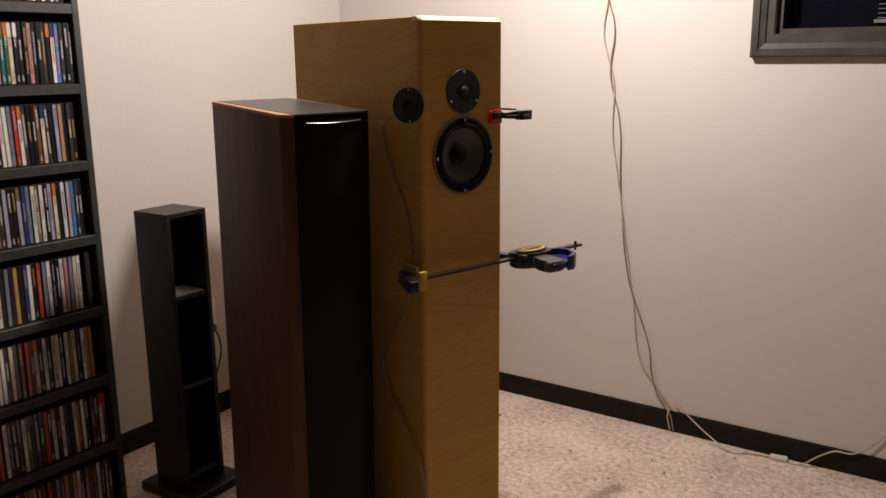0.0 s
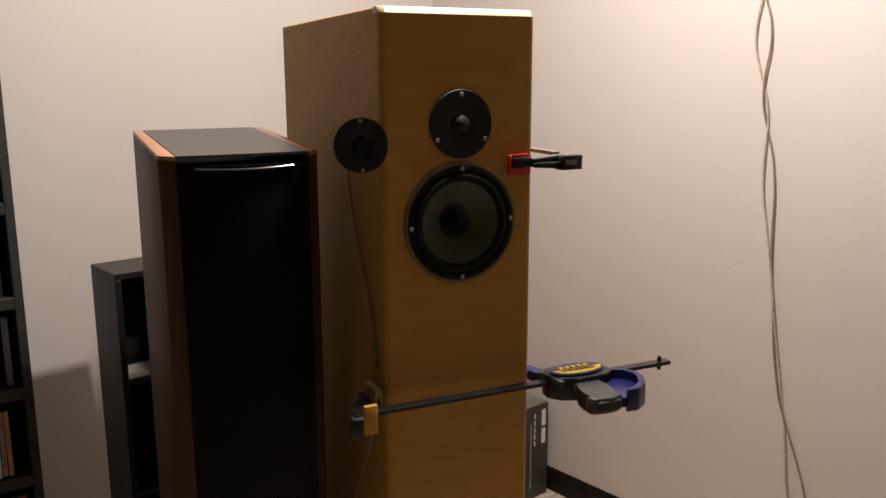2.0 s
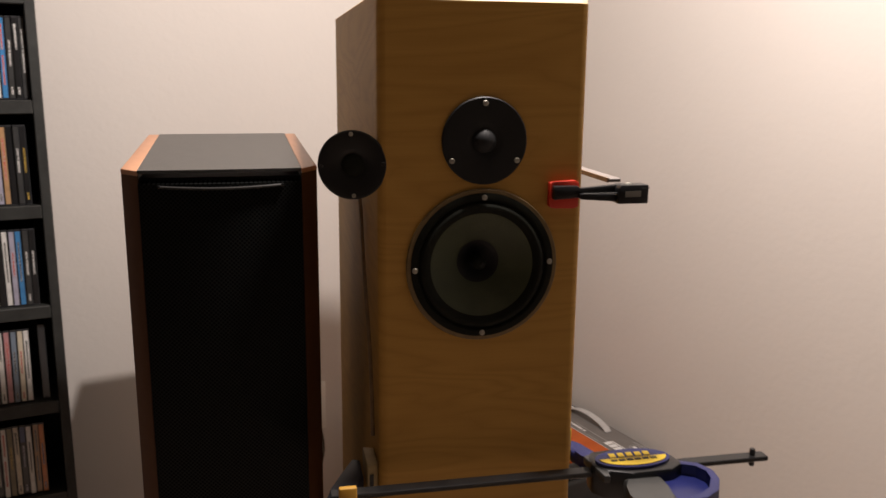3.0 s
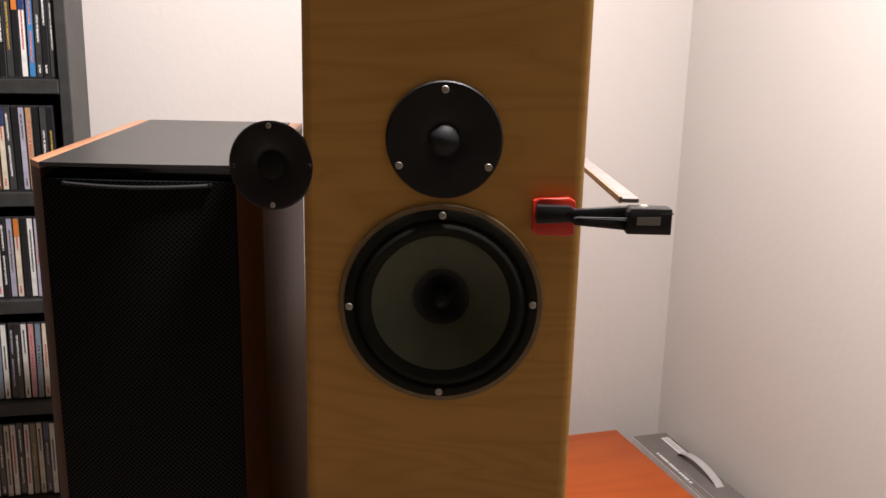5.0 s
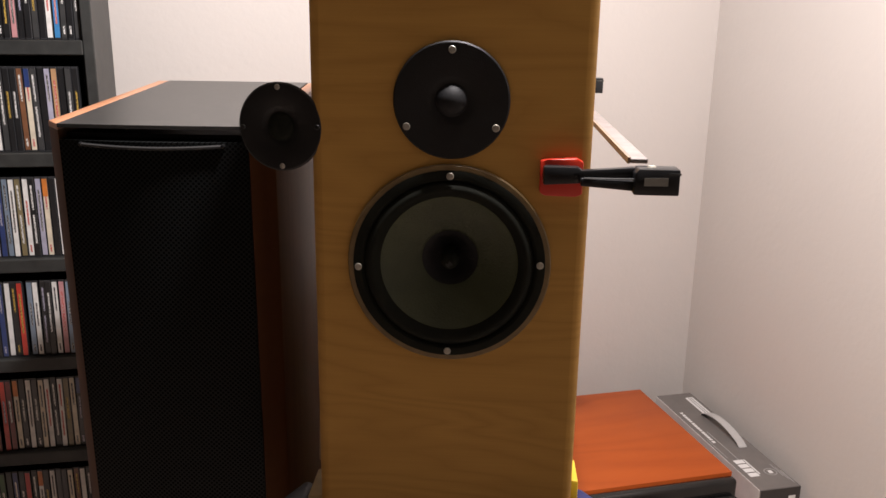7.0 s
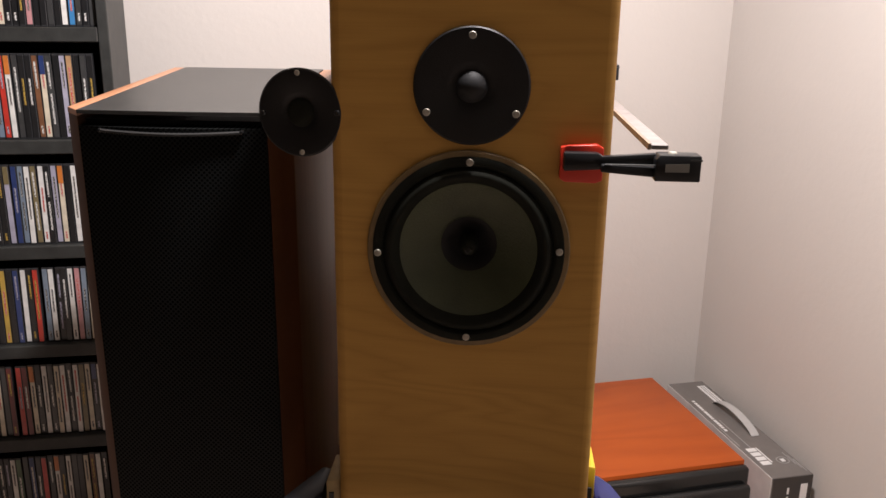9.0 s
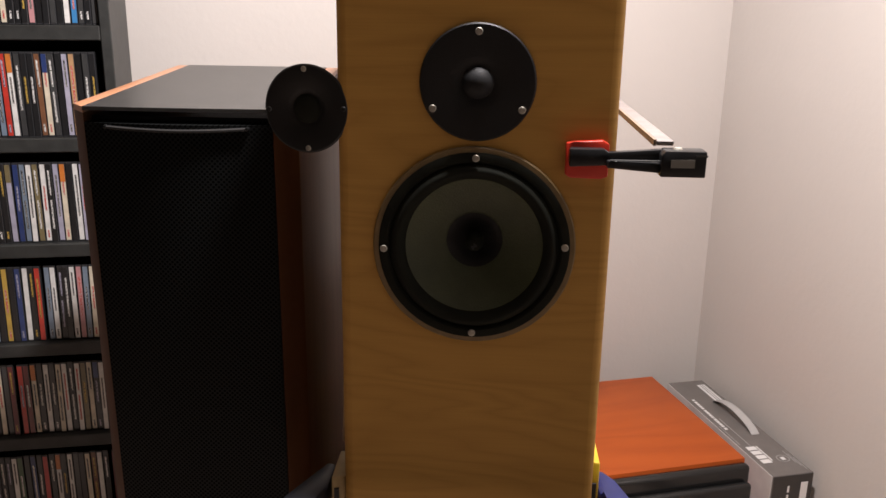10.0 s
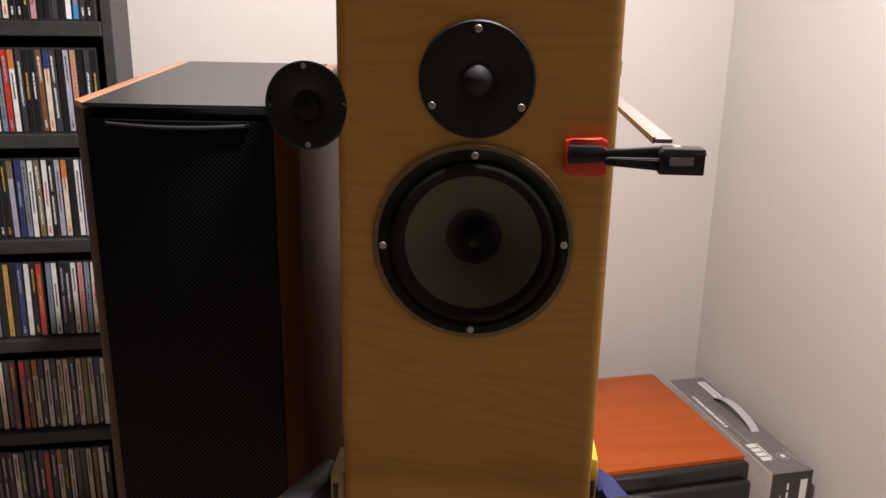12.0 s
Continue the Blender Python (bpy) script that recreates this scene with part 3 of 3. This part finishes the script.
    flat("grip_floor", [(0.295, -0.060), (0.321, -0.056), (0.336, -0.065), (0.342, -0.078), (0.339, -0.094), (0.327, -0.112), (0.311, -0.1245), (0.2935, -0.1245), (0.2945, -0.090)], 0.626, 0.641, M_BLUE, grip, "sunken blue plastic floor of the grip", bevel=0.002)
    return o


bar_clamp()


# ---- the black floor speaker ----
def floor_speaker():
    BW, BD, BH, CA, CB = 0.200, 0.272, 0.966, 0.018, 0.022
    o = empty("floor_speaker", pose(-0.742, 1.3465, 0, 0.9, 0, 75.4))
    tagged(o, "black floorstanding speaker with cherry wood cheeks", "loudspeaker")
    for side in (0, 1):
        fx = (lambda x: BW - x) if side else (lambda x: x)
        plan = [(fx(0), 0.0), (fx(CA), -CB), (fx(CA), BD), (fx(0.004), BD)]
        plan = plan if not side else plan[::-1]
        bm = bmesh.new()
        prism(bm, plan, 0.0, BH - 0.0062)
        bmesh.ops.bevel(bm, geom=list(bm.edges), offset=0.0012, segments=2, affect="EDGES", profile=0.5)
        cheek = part("cheek", bm, M_CHERRYSHADE, o, "cherry veneered side panel with a slanted front, shade put into its dark colour", smooth=True)
        bm = bmesh.new()
        prism(bm, plan, BH - 0.0061, BH - 0.0008)
        bmesh.ops.bevel(bm, geom=[e for e in bm.edges if all(v.co.z > BH - 0.001 for v in e.verts)], offset=0.0015, segments=2, affect="EDGES", profile=0.5)
        part("cheek_top", bm, M_CHERRYLIT, cheek, "cherry top edge, lamplight put into its pale colour", smooth=True)
    x0, x1 = CA + 0.0003, BW - CA - 0.0003
    slab("body", x0, x1, -CB + 0.016, BD - 0.004, 0, BH - 0.0105, M_BLACK, o)
    n = 24
    bow = [(x0 + (x1 - x0) * k / n, -CB - 0.0015 - 0.009 * math.sin(math.pi * k / n)) for k in range(n + 1)]
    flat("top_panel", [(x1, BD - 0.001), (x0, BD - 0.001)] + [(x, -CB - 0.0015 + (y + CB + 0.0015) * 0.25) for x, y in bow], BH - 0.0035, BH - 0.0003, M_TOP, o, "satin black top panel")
    face = [(x, y + 0.0012) for x, y in bow]
    flat("grille", [(x1, -CB + 0.0155), (x0, -CB + 0.0155)] + face, 0.03, BH - 0.0140, M_GRILLE, o, "bowed black perforated metal grille")
    lip = [(x, y - 0.0004, 0.950 - 0.003 * math.sin(math.pi * k / n)) for k, (x, y) in enumerate(bow) if 3 <= k <= n - 3]
    bar = tube("handle_bar", lip, 0.0017, M_BAR, o, "thin bowed glossy bar", 3)
    for q in (lip[0], lip[-1]):
        turned("bar_end", [(0, 0.0022), (0.0016, 0.0016), (0.0022, 0), (0.0022, -0.003), (0, -0.003)], M_GLOSS, bar, pose(*q, 90, 0, 0), 12)
    slab("plinth", 0.006, BW - 0.006, 0.004, BD - 0.004, 0, 0.028, M_BLACK, o)
    turned("emblem", [(0, 0.0012), (0.0030, 0.0010), (0.0036, 0), (0, 0)], M_SCREW, o, pose(0.101, -CB - 0.0080, 0.15, 90, 0, 0), 20, "small round metal emblem")
    # the top falls a little towards the front
    for ob in [c for p in o.children for c in (p, *p.children) if c.name.split(".")[0] in ("cheek", "cheek_top", "top_panel")]:
        for v in ob.data.vertices:
            if v.co.z > BH - 0.02:
                v.co.z += max(v.co.y, 0.0) * 0.038
    return o


floor_speaker()


# ---- the slim media tower ----
def media_tower():
    o = empty("media_tower", pose(-1.210, 1.4465, 0, 0, 0, 91))
    tagged(o, "slim empty black media tower on a low base", "media tower")
    H, w, d, t = 0.717, 0.118, 0.115, 0.012
    slab("side_panel", 0, t, 0, d, 0.025, H - 0.0122, M_INKY, o, 0.001, 1)
    slab("side_panel", w - t, w, 0, d, 0.025, H - 0.0122, M_INKY, o, 0.001, 1)
    slab("top_panel", 0, w, 0, d, H - 0.012, H, M_INKY, o, 0.001, 1)
    slab("back_panel", t + 0.0002, w - t - 0.0002, d - 0.006, d - 0.001, 0.025, H - 0.0122, M_SHELFIN, o)
    for z in (0.060, 0.290, 0.516):
        slab("shelf_board", t + 0.0003, w - t - 0.0003, 0.004, d - 0.0065, z - 0.011, z, M_INKY, o, 0.0008, 1)
    slab("base", -0.028, w + 0.028, -0.045, d + 0.03, 0.0, 0.024, M_INKY, o, 0.003, 2)
    for k in range(13):
        turned("peg_hole", [(0, 0.0010), (0.0016, 0.0008), (0.0021, 0), (0, 0)], M_WHITE, o, pose(t + 0.0002, 0.010, 0.688 - 0.0128 * k, 0, 90, 0), 8)
    return o


media_tower()
paper = slab("paper_sheet", 0.014, 0.100, 0.007, 0.085, 0.5166, 0.5176, M_WHITE)
paper.matrix_world = pose(-1.210, 1.4465, 0, 0, 0, 91)
tagged(paper, "small white paper sheet lying on the tower's shelf", "paper")


# ---- the disc shelf ----
SX, SY0, SY1 = -1.250, 0.894, 1.307
SHELF = pose(SX, SY1, 0, 0, 0, 86.9) @ pose(SY0 - SY1, 0, 0)
LEVELS = [1.017 - 0.1613 * k for k in range(-3, 7)]


def disc_shelf():
    o = empty("disc_shelf", SHELF)
    tagged(o, "tall narrow black shelf packed with discs", "shelf")
    w, d, t = SY1 - SY0, 0.135, 0.015
    top = LEVELS[0] + 0.15
    slab("upright", 0, t, 0.002, d, 0, top, M_SHELF, o, 0.0012, 1)
    slab("upright", w - t, w, 0.002, d, 0, top, M_SHELF, o, 0.0012, 1)
    slab("top_board", 0, w, 0, d, top + 0.0003, top + t, M_SHELF, o, 0.0012, 1)
    slab("back_panel", t + 0.0003, w - t - 0.0003, d - 0.006, d, 0, top, M_SHELFIN, o)
    for z in LEVELS:
        slab("shelf_board", t + 0.0003, w - t - 0.0003, 0, d - 0.0063, z - 0.021, z, M_SHELF, o, 0.0015, 1)
    slab("kick_board", t + 0.0003, w - t - 0.0003, 0.012, 0.026, 0, LEVELS[-1] - 0.0215, M_SHELF, o)
    return o


disc_shelf()

INK = {
    "white": (0.80, 0.78, 0.75), "cream": (0.70, 0.62, 0.48), "lilac": (0.42, 0.40, 0.50), "black": (0.016, 0.016, 0.017), "charcoal": (0.05, 0.05, 0.05),
    "red": (0.52, 0.045, 0.03), "maroon": (0.15, 0.025, 0.025), "pink": (0.55, 0.27, 0.28), "blue": (0.06, 0.23, 0.50), "navy": (0.03, 0.05, 0.16),
    "teal": (0.04, 0.17, 0.18), "slate": (0.20, 0.25, 0.32), "green": (0.06, 0.12, 0.05), "olive": (0.20, 0.16, 0.08), "brown": (0.20, 0.09, 0.045),
    "tan": (0.48, 0.29, 0.15), "orange": (0.62, 0.20, 0.04), "gold": (0.55, 0.36, 0.07),
}


def ink_material(key):
    m = mat("spine_" + key, INK[key], 0.28, noise_scale=55, dark=0.22)
    m.node_tree.nodes["Principled BSDF"].inputs["Coat Weight"].default_value = 0.4
    return m


INKS = {key: ink_material(key) for key in INK}


def shared(name, boxes, material, bevel=0.0):
    bm = bmesh.new()
    for q in boxes:
        cube(bm, *q, bevel, 1)
    me = bpy.data.meshes.new(name)
    bm.to_mesh(me)
    bm.free()
    me.materials.append(material)
    return me


# one case: x across the spine, y from the spine into the shelf, z up
CASE = shared("case", [(-0.0044, 0.0044, 0, 0.122, 0, 0.1235)], M_CASE, 0.0005)
SPINE = {key: shared("spine", [(-0.0034, 0.0034, -0.0005, 0.002, 0.0030, 0.1205)], m) for key, m in INKS.items()}


def lettering(key, ground):
    """Print too small to read: ink broken up along the spine."""
    m = mat("lettering_" + key, INK[key], 0.4)
    nt = m.node_tree
    tc = [n for n in nt.nodes if n.type == "TEX_COORD"][0]
    mp = nt.nodes.new("ShaderNodeMapping")
    mp.inputs["Scale"].default_value = (900.0, 1.0, 520.0)
    nt.links.new(tc.outputs["Object"], mp.inputs["Vector"])
    n = node(nt, "ShaderNodeTexNoise", Scale=1.0, Detail=2.0)
    nt.links.new(mp.outputs["Vector"], n.inputs["Vector"])
    mix = nt.nodes.new("ShaderNodeMix")
    mix.data_type = "RGBA"
    nt.links.new(math_node(nt, "GREATER_THAN", n.outputs["Fac"], 0.53), mix.inputs["Factor"])
    mix.inputs["A"].default_value = (*INK[key], 1)
    mix.inputs["B"].default_value = (*ground, 1)
    nt.links.new(mix.outputs["Result"], nt.nodes["Principled BSDF"].inputs["Base Color"])
    return m


TITLES = {}
for ink, ground in (("white", (0.03, 0.03, 0.03)), ("black", (0.45, 0.43, 0.40)), ("gold", (0.03, 0.03, 0.02)), ("red", (0.50, 0.46, 0.42)), ("lilac", (0.04, 0.04, 0.06))):
    print_ink = lettering(ink, ground)
    for form, a, b in (("long", 0.040, 0.104), ("high", 0.074, 0.112), ("low", 0.022, 0.066), ("middle", 0.050, 0.088), ("foot", 0.008, 0.019)):
        TITLES[ink, form] = shared("title", [(-0.0012, 0.0012, -0.0008, -0.0004, a, b)], print_ink)
PATCH = {key: shared("patch", [(-0.0034, 0.0034, -0.0009, -0.0003, 0.094, 0.1205)], INKS[key]) for key in ("orange", "red", "white", "navy", "olive")}
NAMES = {"lilac": "pale lilac", "slate": "slate blue", "gold": "golden yellow", "charcoal": "dark grey"}
rng = random.Random(5)


def disc(y, z, key, tilt=0.0, title=True):
    o = new("disc_case", CASE)
    o.matrix_world = SHELF @ pose(y - SY0, 0.010 + rng.uniform(0, 0.004), z + 0.0002, 0, 0, rng.uniform(-0.6, 0.6)) @ pose(0, 0, 0, 0, tilt, 0)
    tagged(o, "jewel case with a %s spine standing on the shelf" % NAMES.get(key, key), "disc case", group="disc cases on the shelf")
    s = new("spine", SPINE[key])
    s.parent = o
    if title and rng.random() < 0.85:
        dark = sum(INK[key]) < 0.6
        ink = rng.choice(("white", "white", "white", "lilac", "gold")) if dark else rng.choice(("black", "black", "red"))
        for form in rng.choice((("long",), ("high", "low"), ("high", "foot"), ("middle", "foot"), ("middle",))):
            b = new("title_print", TITLES[ink, form])
            b.parent = o
    if rng.random() < 0.12:
        b = new("colour_patch", PATCH[rng.choice(list(PATCH))])
        b.parent = o


MIXED = ["black", "charcoal", "black", "white", "black", "black", "cream", "charcoal", "slate", "black", "white", "brown", "maroon", "black", "tan", "lilac", "green", "navy", "white", "black", "olive", "pink", "red", "teal", "charcoal", "white", "black"]
# each row from the upright inwards
ROWS_OF = {
    -3: (0.02, []), -2: (0.03, []),
    -1: (0.010, "black slate cream black white".split()),
    0: (0.002, "charcoal black charcoal blue white black charcoal black black pink black black black cream green teal".split()),
    1: (0.012, "black charcoal black tan lilac black charcoal cream brown black black charcoal white red slate white white".split()),
    2: (0.014, "black charcoal blue lilac white black cream lilac black white olive white slate navy".split()),
    3: (0.036, "white cream slate pink white black black white slate red black white navy black gold".split()),
    4: (0.026, "orange tan white black cream olive white black white cream charcoal white black cream maroon red maroon".split()),
    5: (0.010, "charcoal white charcoal maroon black white brown cream black charcoal white black".split()),
    6: (0.012, "charcoal brown black white black maroon".split()),
}
for k, (gap, first) in ROWS_OF.items():
    z = 1.017 - 0.1613 * k
    y = SY1 - 0.015 - gap - 0.0050
    lean = rng.uniform(-0.8, 0.8)
    i = 0
    while y > SY0 + 0.03:
        key = first[i] if i < len(first) else rng.choice(MIXED)
        disc(y, z, key, lean + rng.uniform(-0.35, 0.35))
        y -= 0.0093 + (0.004 if rng.random() < 0.05 else 0.0) + rng.uniform(0, 0.0004)
        i += 1
    if k == 3:
        b = slab("slip_box", -0.0055, 0.0055, 0, 0.130, 0, 0.128, M_CASE, None, 0.0008, 1)
        b.matrix_world = SHELF @ pose(SY1 - SY0 - 0.0325, 0.014, z + 0.0002)
        tagged(b, "dark boxed set standing at the shelf's end", "box set")


# ---- the corner: bookshelf speaker and carton ----
def bookshelf_speaker():
    o = empty("bookshelf_speaker", pose(-1.0957, 1.9976, 0, 0, 0, 91.1))
    tagged(o, "red cherry bookshelf speaker with a black front", "loudspeaker")
    w, d, h = 0.330, 0.357, 0.285
    slab("cabinet", 0, w, 0.0045, d, 0, h, M_RED, o, 0.0007, 2, smooth=True)
    slab("front_board", 0.0, w, -0.016, 0.0040, 0.0, h - 0.004, M_GLOSS, o, 0.007, 3, smooth=True)
    slab("grille", 0.004, w - 0.004, -0.033, -0.0163, 0.012, h - 0.030, M_BLACK, o, 0.008, 3, "black cloth grille", smooth=True)
    return o


bookshelf_speaker()


def carton():
    o = empty("carton", pose(0.018, 0.013, 0))
    tagged(o, "grey printed cardboard carton with a white handle", "carton")
    x0, x1, y0, y1, h = -1.508, -1.110, 2.366, 2.4485, 0.250
    slab("box", x0, x1, y0, y1, 0, h, M_CARD, o, 0.0012, 1)
    slab("white_side", x0 + 0.001, x1 - 0.001, y0 - 0.0015, y0 - 0.0002, 0.001, h - 0.001, M_CARDWHITE, o, label="white side panel")
    z = h + 0.0003

    def print_bar(name, ax, bx, ay, by, material):
        return slab(name, ax, bx, ay, by, z, z + 0.0004, material, o)

    print_bar("top_label", -1.484, -1.402, 2.422, 2.440, M_PRINT)
    print_bar("label_line", -1.480, -1.406, 2.4275, 2.4295, M_PRINTDIM).location.z += 0.0006
    print_bar("label_line", -1.480, -1.406, 2.4330, 2.4350, M_PRINTDIM).location.z += 0.0006
    for k in range(14):
        a = -1.420 + 0.0098 * k
        print_bar("print_mark", a, a + (0.0082 if k % 4 else 0.0060), 2.3745, 2.3805, M_PRINT)
    print_bar("print_line", -1.330, -1.215, 2.3862, 2.3880, M_PRINTDIM)
    print_bar("print_line", -1.300, -1.225, 2.3690, 2.3705, M_PRINTDIM)
    for k in range(4):
        a = -1.214 + 0.0160 * k
        print_bar("logo_block", a, a + 0.0125, 2.3745, 2.3935, M_PRINT)
    print_bar("logo_bar", -1.214, -1.160, 2.3955, 2.3985, M_PRINT)
    bm = bmesh.new()
    revolve(bm, [(0.0105, 0), (0.0122, 0), (0.0122, 0.0004), (0.0105, 0.0004), (0.0105, 0)], 32)
    part("print_ring", bm, M_PRINTDIM, o, m=pose(-1.163, 2.421, z))
    print_bar("print_square", -1.168, -1.158, 2.417, 2.425, M_PRINT)
    for k in range(3):
        print_bar("print_line", -1.188 + 0.012 * k, -1.145 + 0.012 * k, 2.4355 + 0.0032 * k, 2.4370 + 0.0032 * k, M_PRINTDIM)
    n = 16
    bm = bmesh.new()
    a, b = [], []
    for k in range(n + 1):
        f = k / n
        x = -1.404 + 0.148 * f
        hh = z + 0.001 + 0.020 * math.sin(math.pi * f) ** 0.7
        yy = 2.414 - 0.004 * math.sin(math.pi * f)
        a.append((x, yy, hh))
        b.append((x, yy + 0.017, hh))
    top = [[bm.verts.new(q) for q in row] for row in (a, b)]
    low = [[bm.verts.new((x, y, zz - 0.0014)) for x, y, zz in row] for row in (a, b)]
    for k in range(n):
        bm.faces.new((top[0][k], top[0][k + 1], top[1][k + 1], top[1][k]))
        bm.faces.new((low[0][k], low[1][k], low[1][k + 1], low[0][k + 1]))
        bm.faces.new((top[0][k], low[0][k], low[0][k + 1], top[0][k + 1]))
        bm.faces.new((top[1][k], top[1][k + 1], low[1][k + 1], low[1][k]))
    part("handle", bm, M_STRAP, o, "pale grey plastic strap handle", smooth=True)
    # printing on the end face
    slab("dark_end", x1 + 0.0002, x1 + 0.0014, y0 + 0.001, y1 - 0.001, 0.001, h - 0.001, M_CARDDARK, o, label="dark printed end panel")
    fx = x1 + 0.0016

    def end_bar(name, ay, by, az, bz, material):
        return slab(name, fx, fx + 0.0004, ay, by, az, bz, material, o)

    for k, (az, bz) in enumerate(((0.165, 0.208), (0.118, 0.158))):
        end_bar("logo_block", 2.424, 2.438, az + 0.025, bz + 0.025, M_PRINT)
    for k in range(5):
        end_bar("print_mark", 2.397, 2.401, 0.215 - 0.018 * k, 0.228 - 0.018 * k, M_PRINT)
    end_bar("print_line", 2.384, 2.387, 0.03, 0.205, M_PRINTDIM)
    return o


carton()


# ---- cords, outlet ----
def strand(phase, off):
    """One core of the split cord hanging down the wall."""
    line = [(-0.62, 2.07), (-0.606, 1.50), (-0.597, 1.21), (-0.583, 1.059), (-0.564, 0.905), (-0.541, 0.699), (-0.521, 0.537), (-0.502, 0.422), (-0.468, 0.292), (-0.437, 0.177), (-0.394, 0.099), (-0.372, 0.072)]
    pts = []
    for k, (x, z) in enumerate(line):
        for j in range(3 if k + 1 < len(line) else 1):
            f = j / 3
            x2, z2 = line[min(k + 1, len(line) - 1)]
            xx, zz = x + (x2 - x) * f, z + (z2 - z) * f
            swing = (0.0105 + 0.004 * math.sin(zz * 5.0 + 1.0)) * math.sin(zz * 15 + 1.5 * math.sin(zz * 6.0) + phase)
            pts.append((xx + swing + off, YW - 0.006 - 0.0025 * math.cos(zz * 21 + phase), zz))
    pts += [(-0.362 + off, YW - 0.018, 0.050), (-0.352 + off, YW - 0.020, 0.010)]
    return pts


cord = empty("split_cord", pose(0, 0, 0))
tagged(cord, "loose two-strand brown cord hanging down the wall", "cord")
tube("strand", strand(0.0, 0.0), 0.0020, M_CORDGREY, cord, "", 3)
tube("strand", strand(2.7, 0.010), 0.0020, M_CORDTAN, cord, "", 3)

fc = tube("floor_cable", [(-0.345, YW - 0.012, 0.098), (-0.30, YW - 0.018, 0.062), (-0.235, YW - 0.035, 0.026), (-0.170, 2.432, 0.003), (-0.130, 2.448, 0.003), (-0.097, 2.456, 0.004), (-0.049, 2.459, 0.004), (0.005, 2.456, 0.004), (0.047, 2.466, 0.034), (0.085, 2.468, 0.058), (0.133, 2.472, 0.064), (0.195, YW - 0.007, 0.128), (0.24, YW - 0.006, 0.24)], 0.0022, M_CORDGREY)
tagged(fc, "thin pale cable trailing along the baseboard", "cable")
plug = slab("cable_joiner", -0.022, 0.022, -0.009, 0.009, 0.0, 0.012, M_WHITE, None, 0.003, 2)
plug.matrix_world = pose(-0.049, 2.459, 0.001, 0, 0, 8)
tagged(plug, "small white plastic cable connector on the carpet", "connector")


def outlet():
    o = empty("wall_outlet", pose(XW, 1.830, 0.307, 0, 0, 90))
    tagged(o, "white double wall outlet with a dark plug", "outlet")
    plate = slab("cover_plate", -0.035, 0.035, -0.006, 0, -0.0575, 0.0575, M_WHITE, o, 0.003, 2, smooth=True)
    for z in (0.021, -0.021):
        s = slab("socket", -0.017, 0.017, -0.0085, -0.0062, z - 0.0145, z + 0.0145, M_WHITE, plate, 0.004, 2, smooth=True)
    for x, a in ((-0.006, 0.004), (0.006, 0.0045)):
        slab("slot", x - 0.0009, x + 0.0009, -0.0090, -0.0086, 0.021, 0.021 + 2 * a, M_SLOT, plate)
    slab("slot", -0.002, 0.002, -0.0090, -0.0086, 0.011, 0.015, M_SLOT, plate)
    slab("plug", -0.013, 0.013, -0.034, -0.0088, -0.036, -0.012, M_PLUG, o, 0.005, 2, "dark brown plug", smooth=True)
    tube("plug_cord", [(0.004, -0.030, -0.030), (0.010, -0.040, -0.050), (0.014, -0.042, -0.090), (0.008, -0.038, -0.130), (-0.004, -0.034, -0.170), (-0.020, -0.03, -0.235), (-0.03, -0.03, -0.302)], 0.0028, M_PLUG, o)
    return o


outlet()
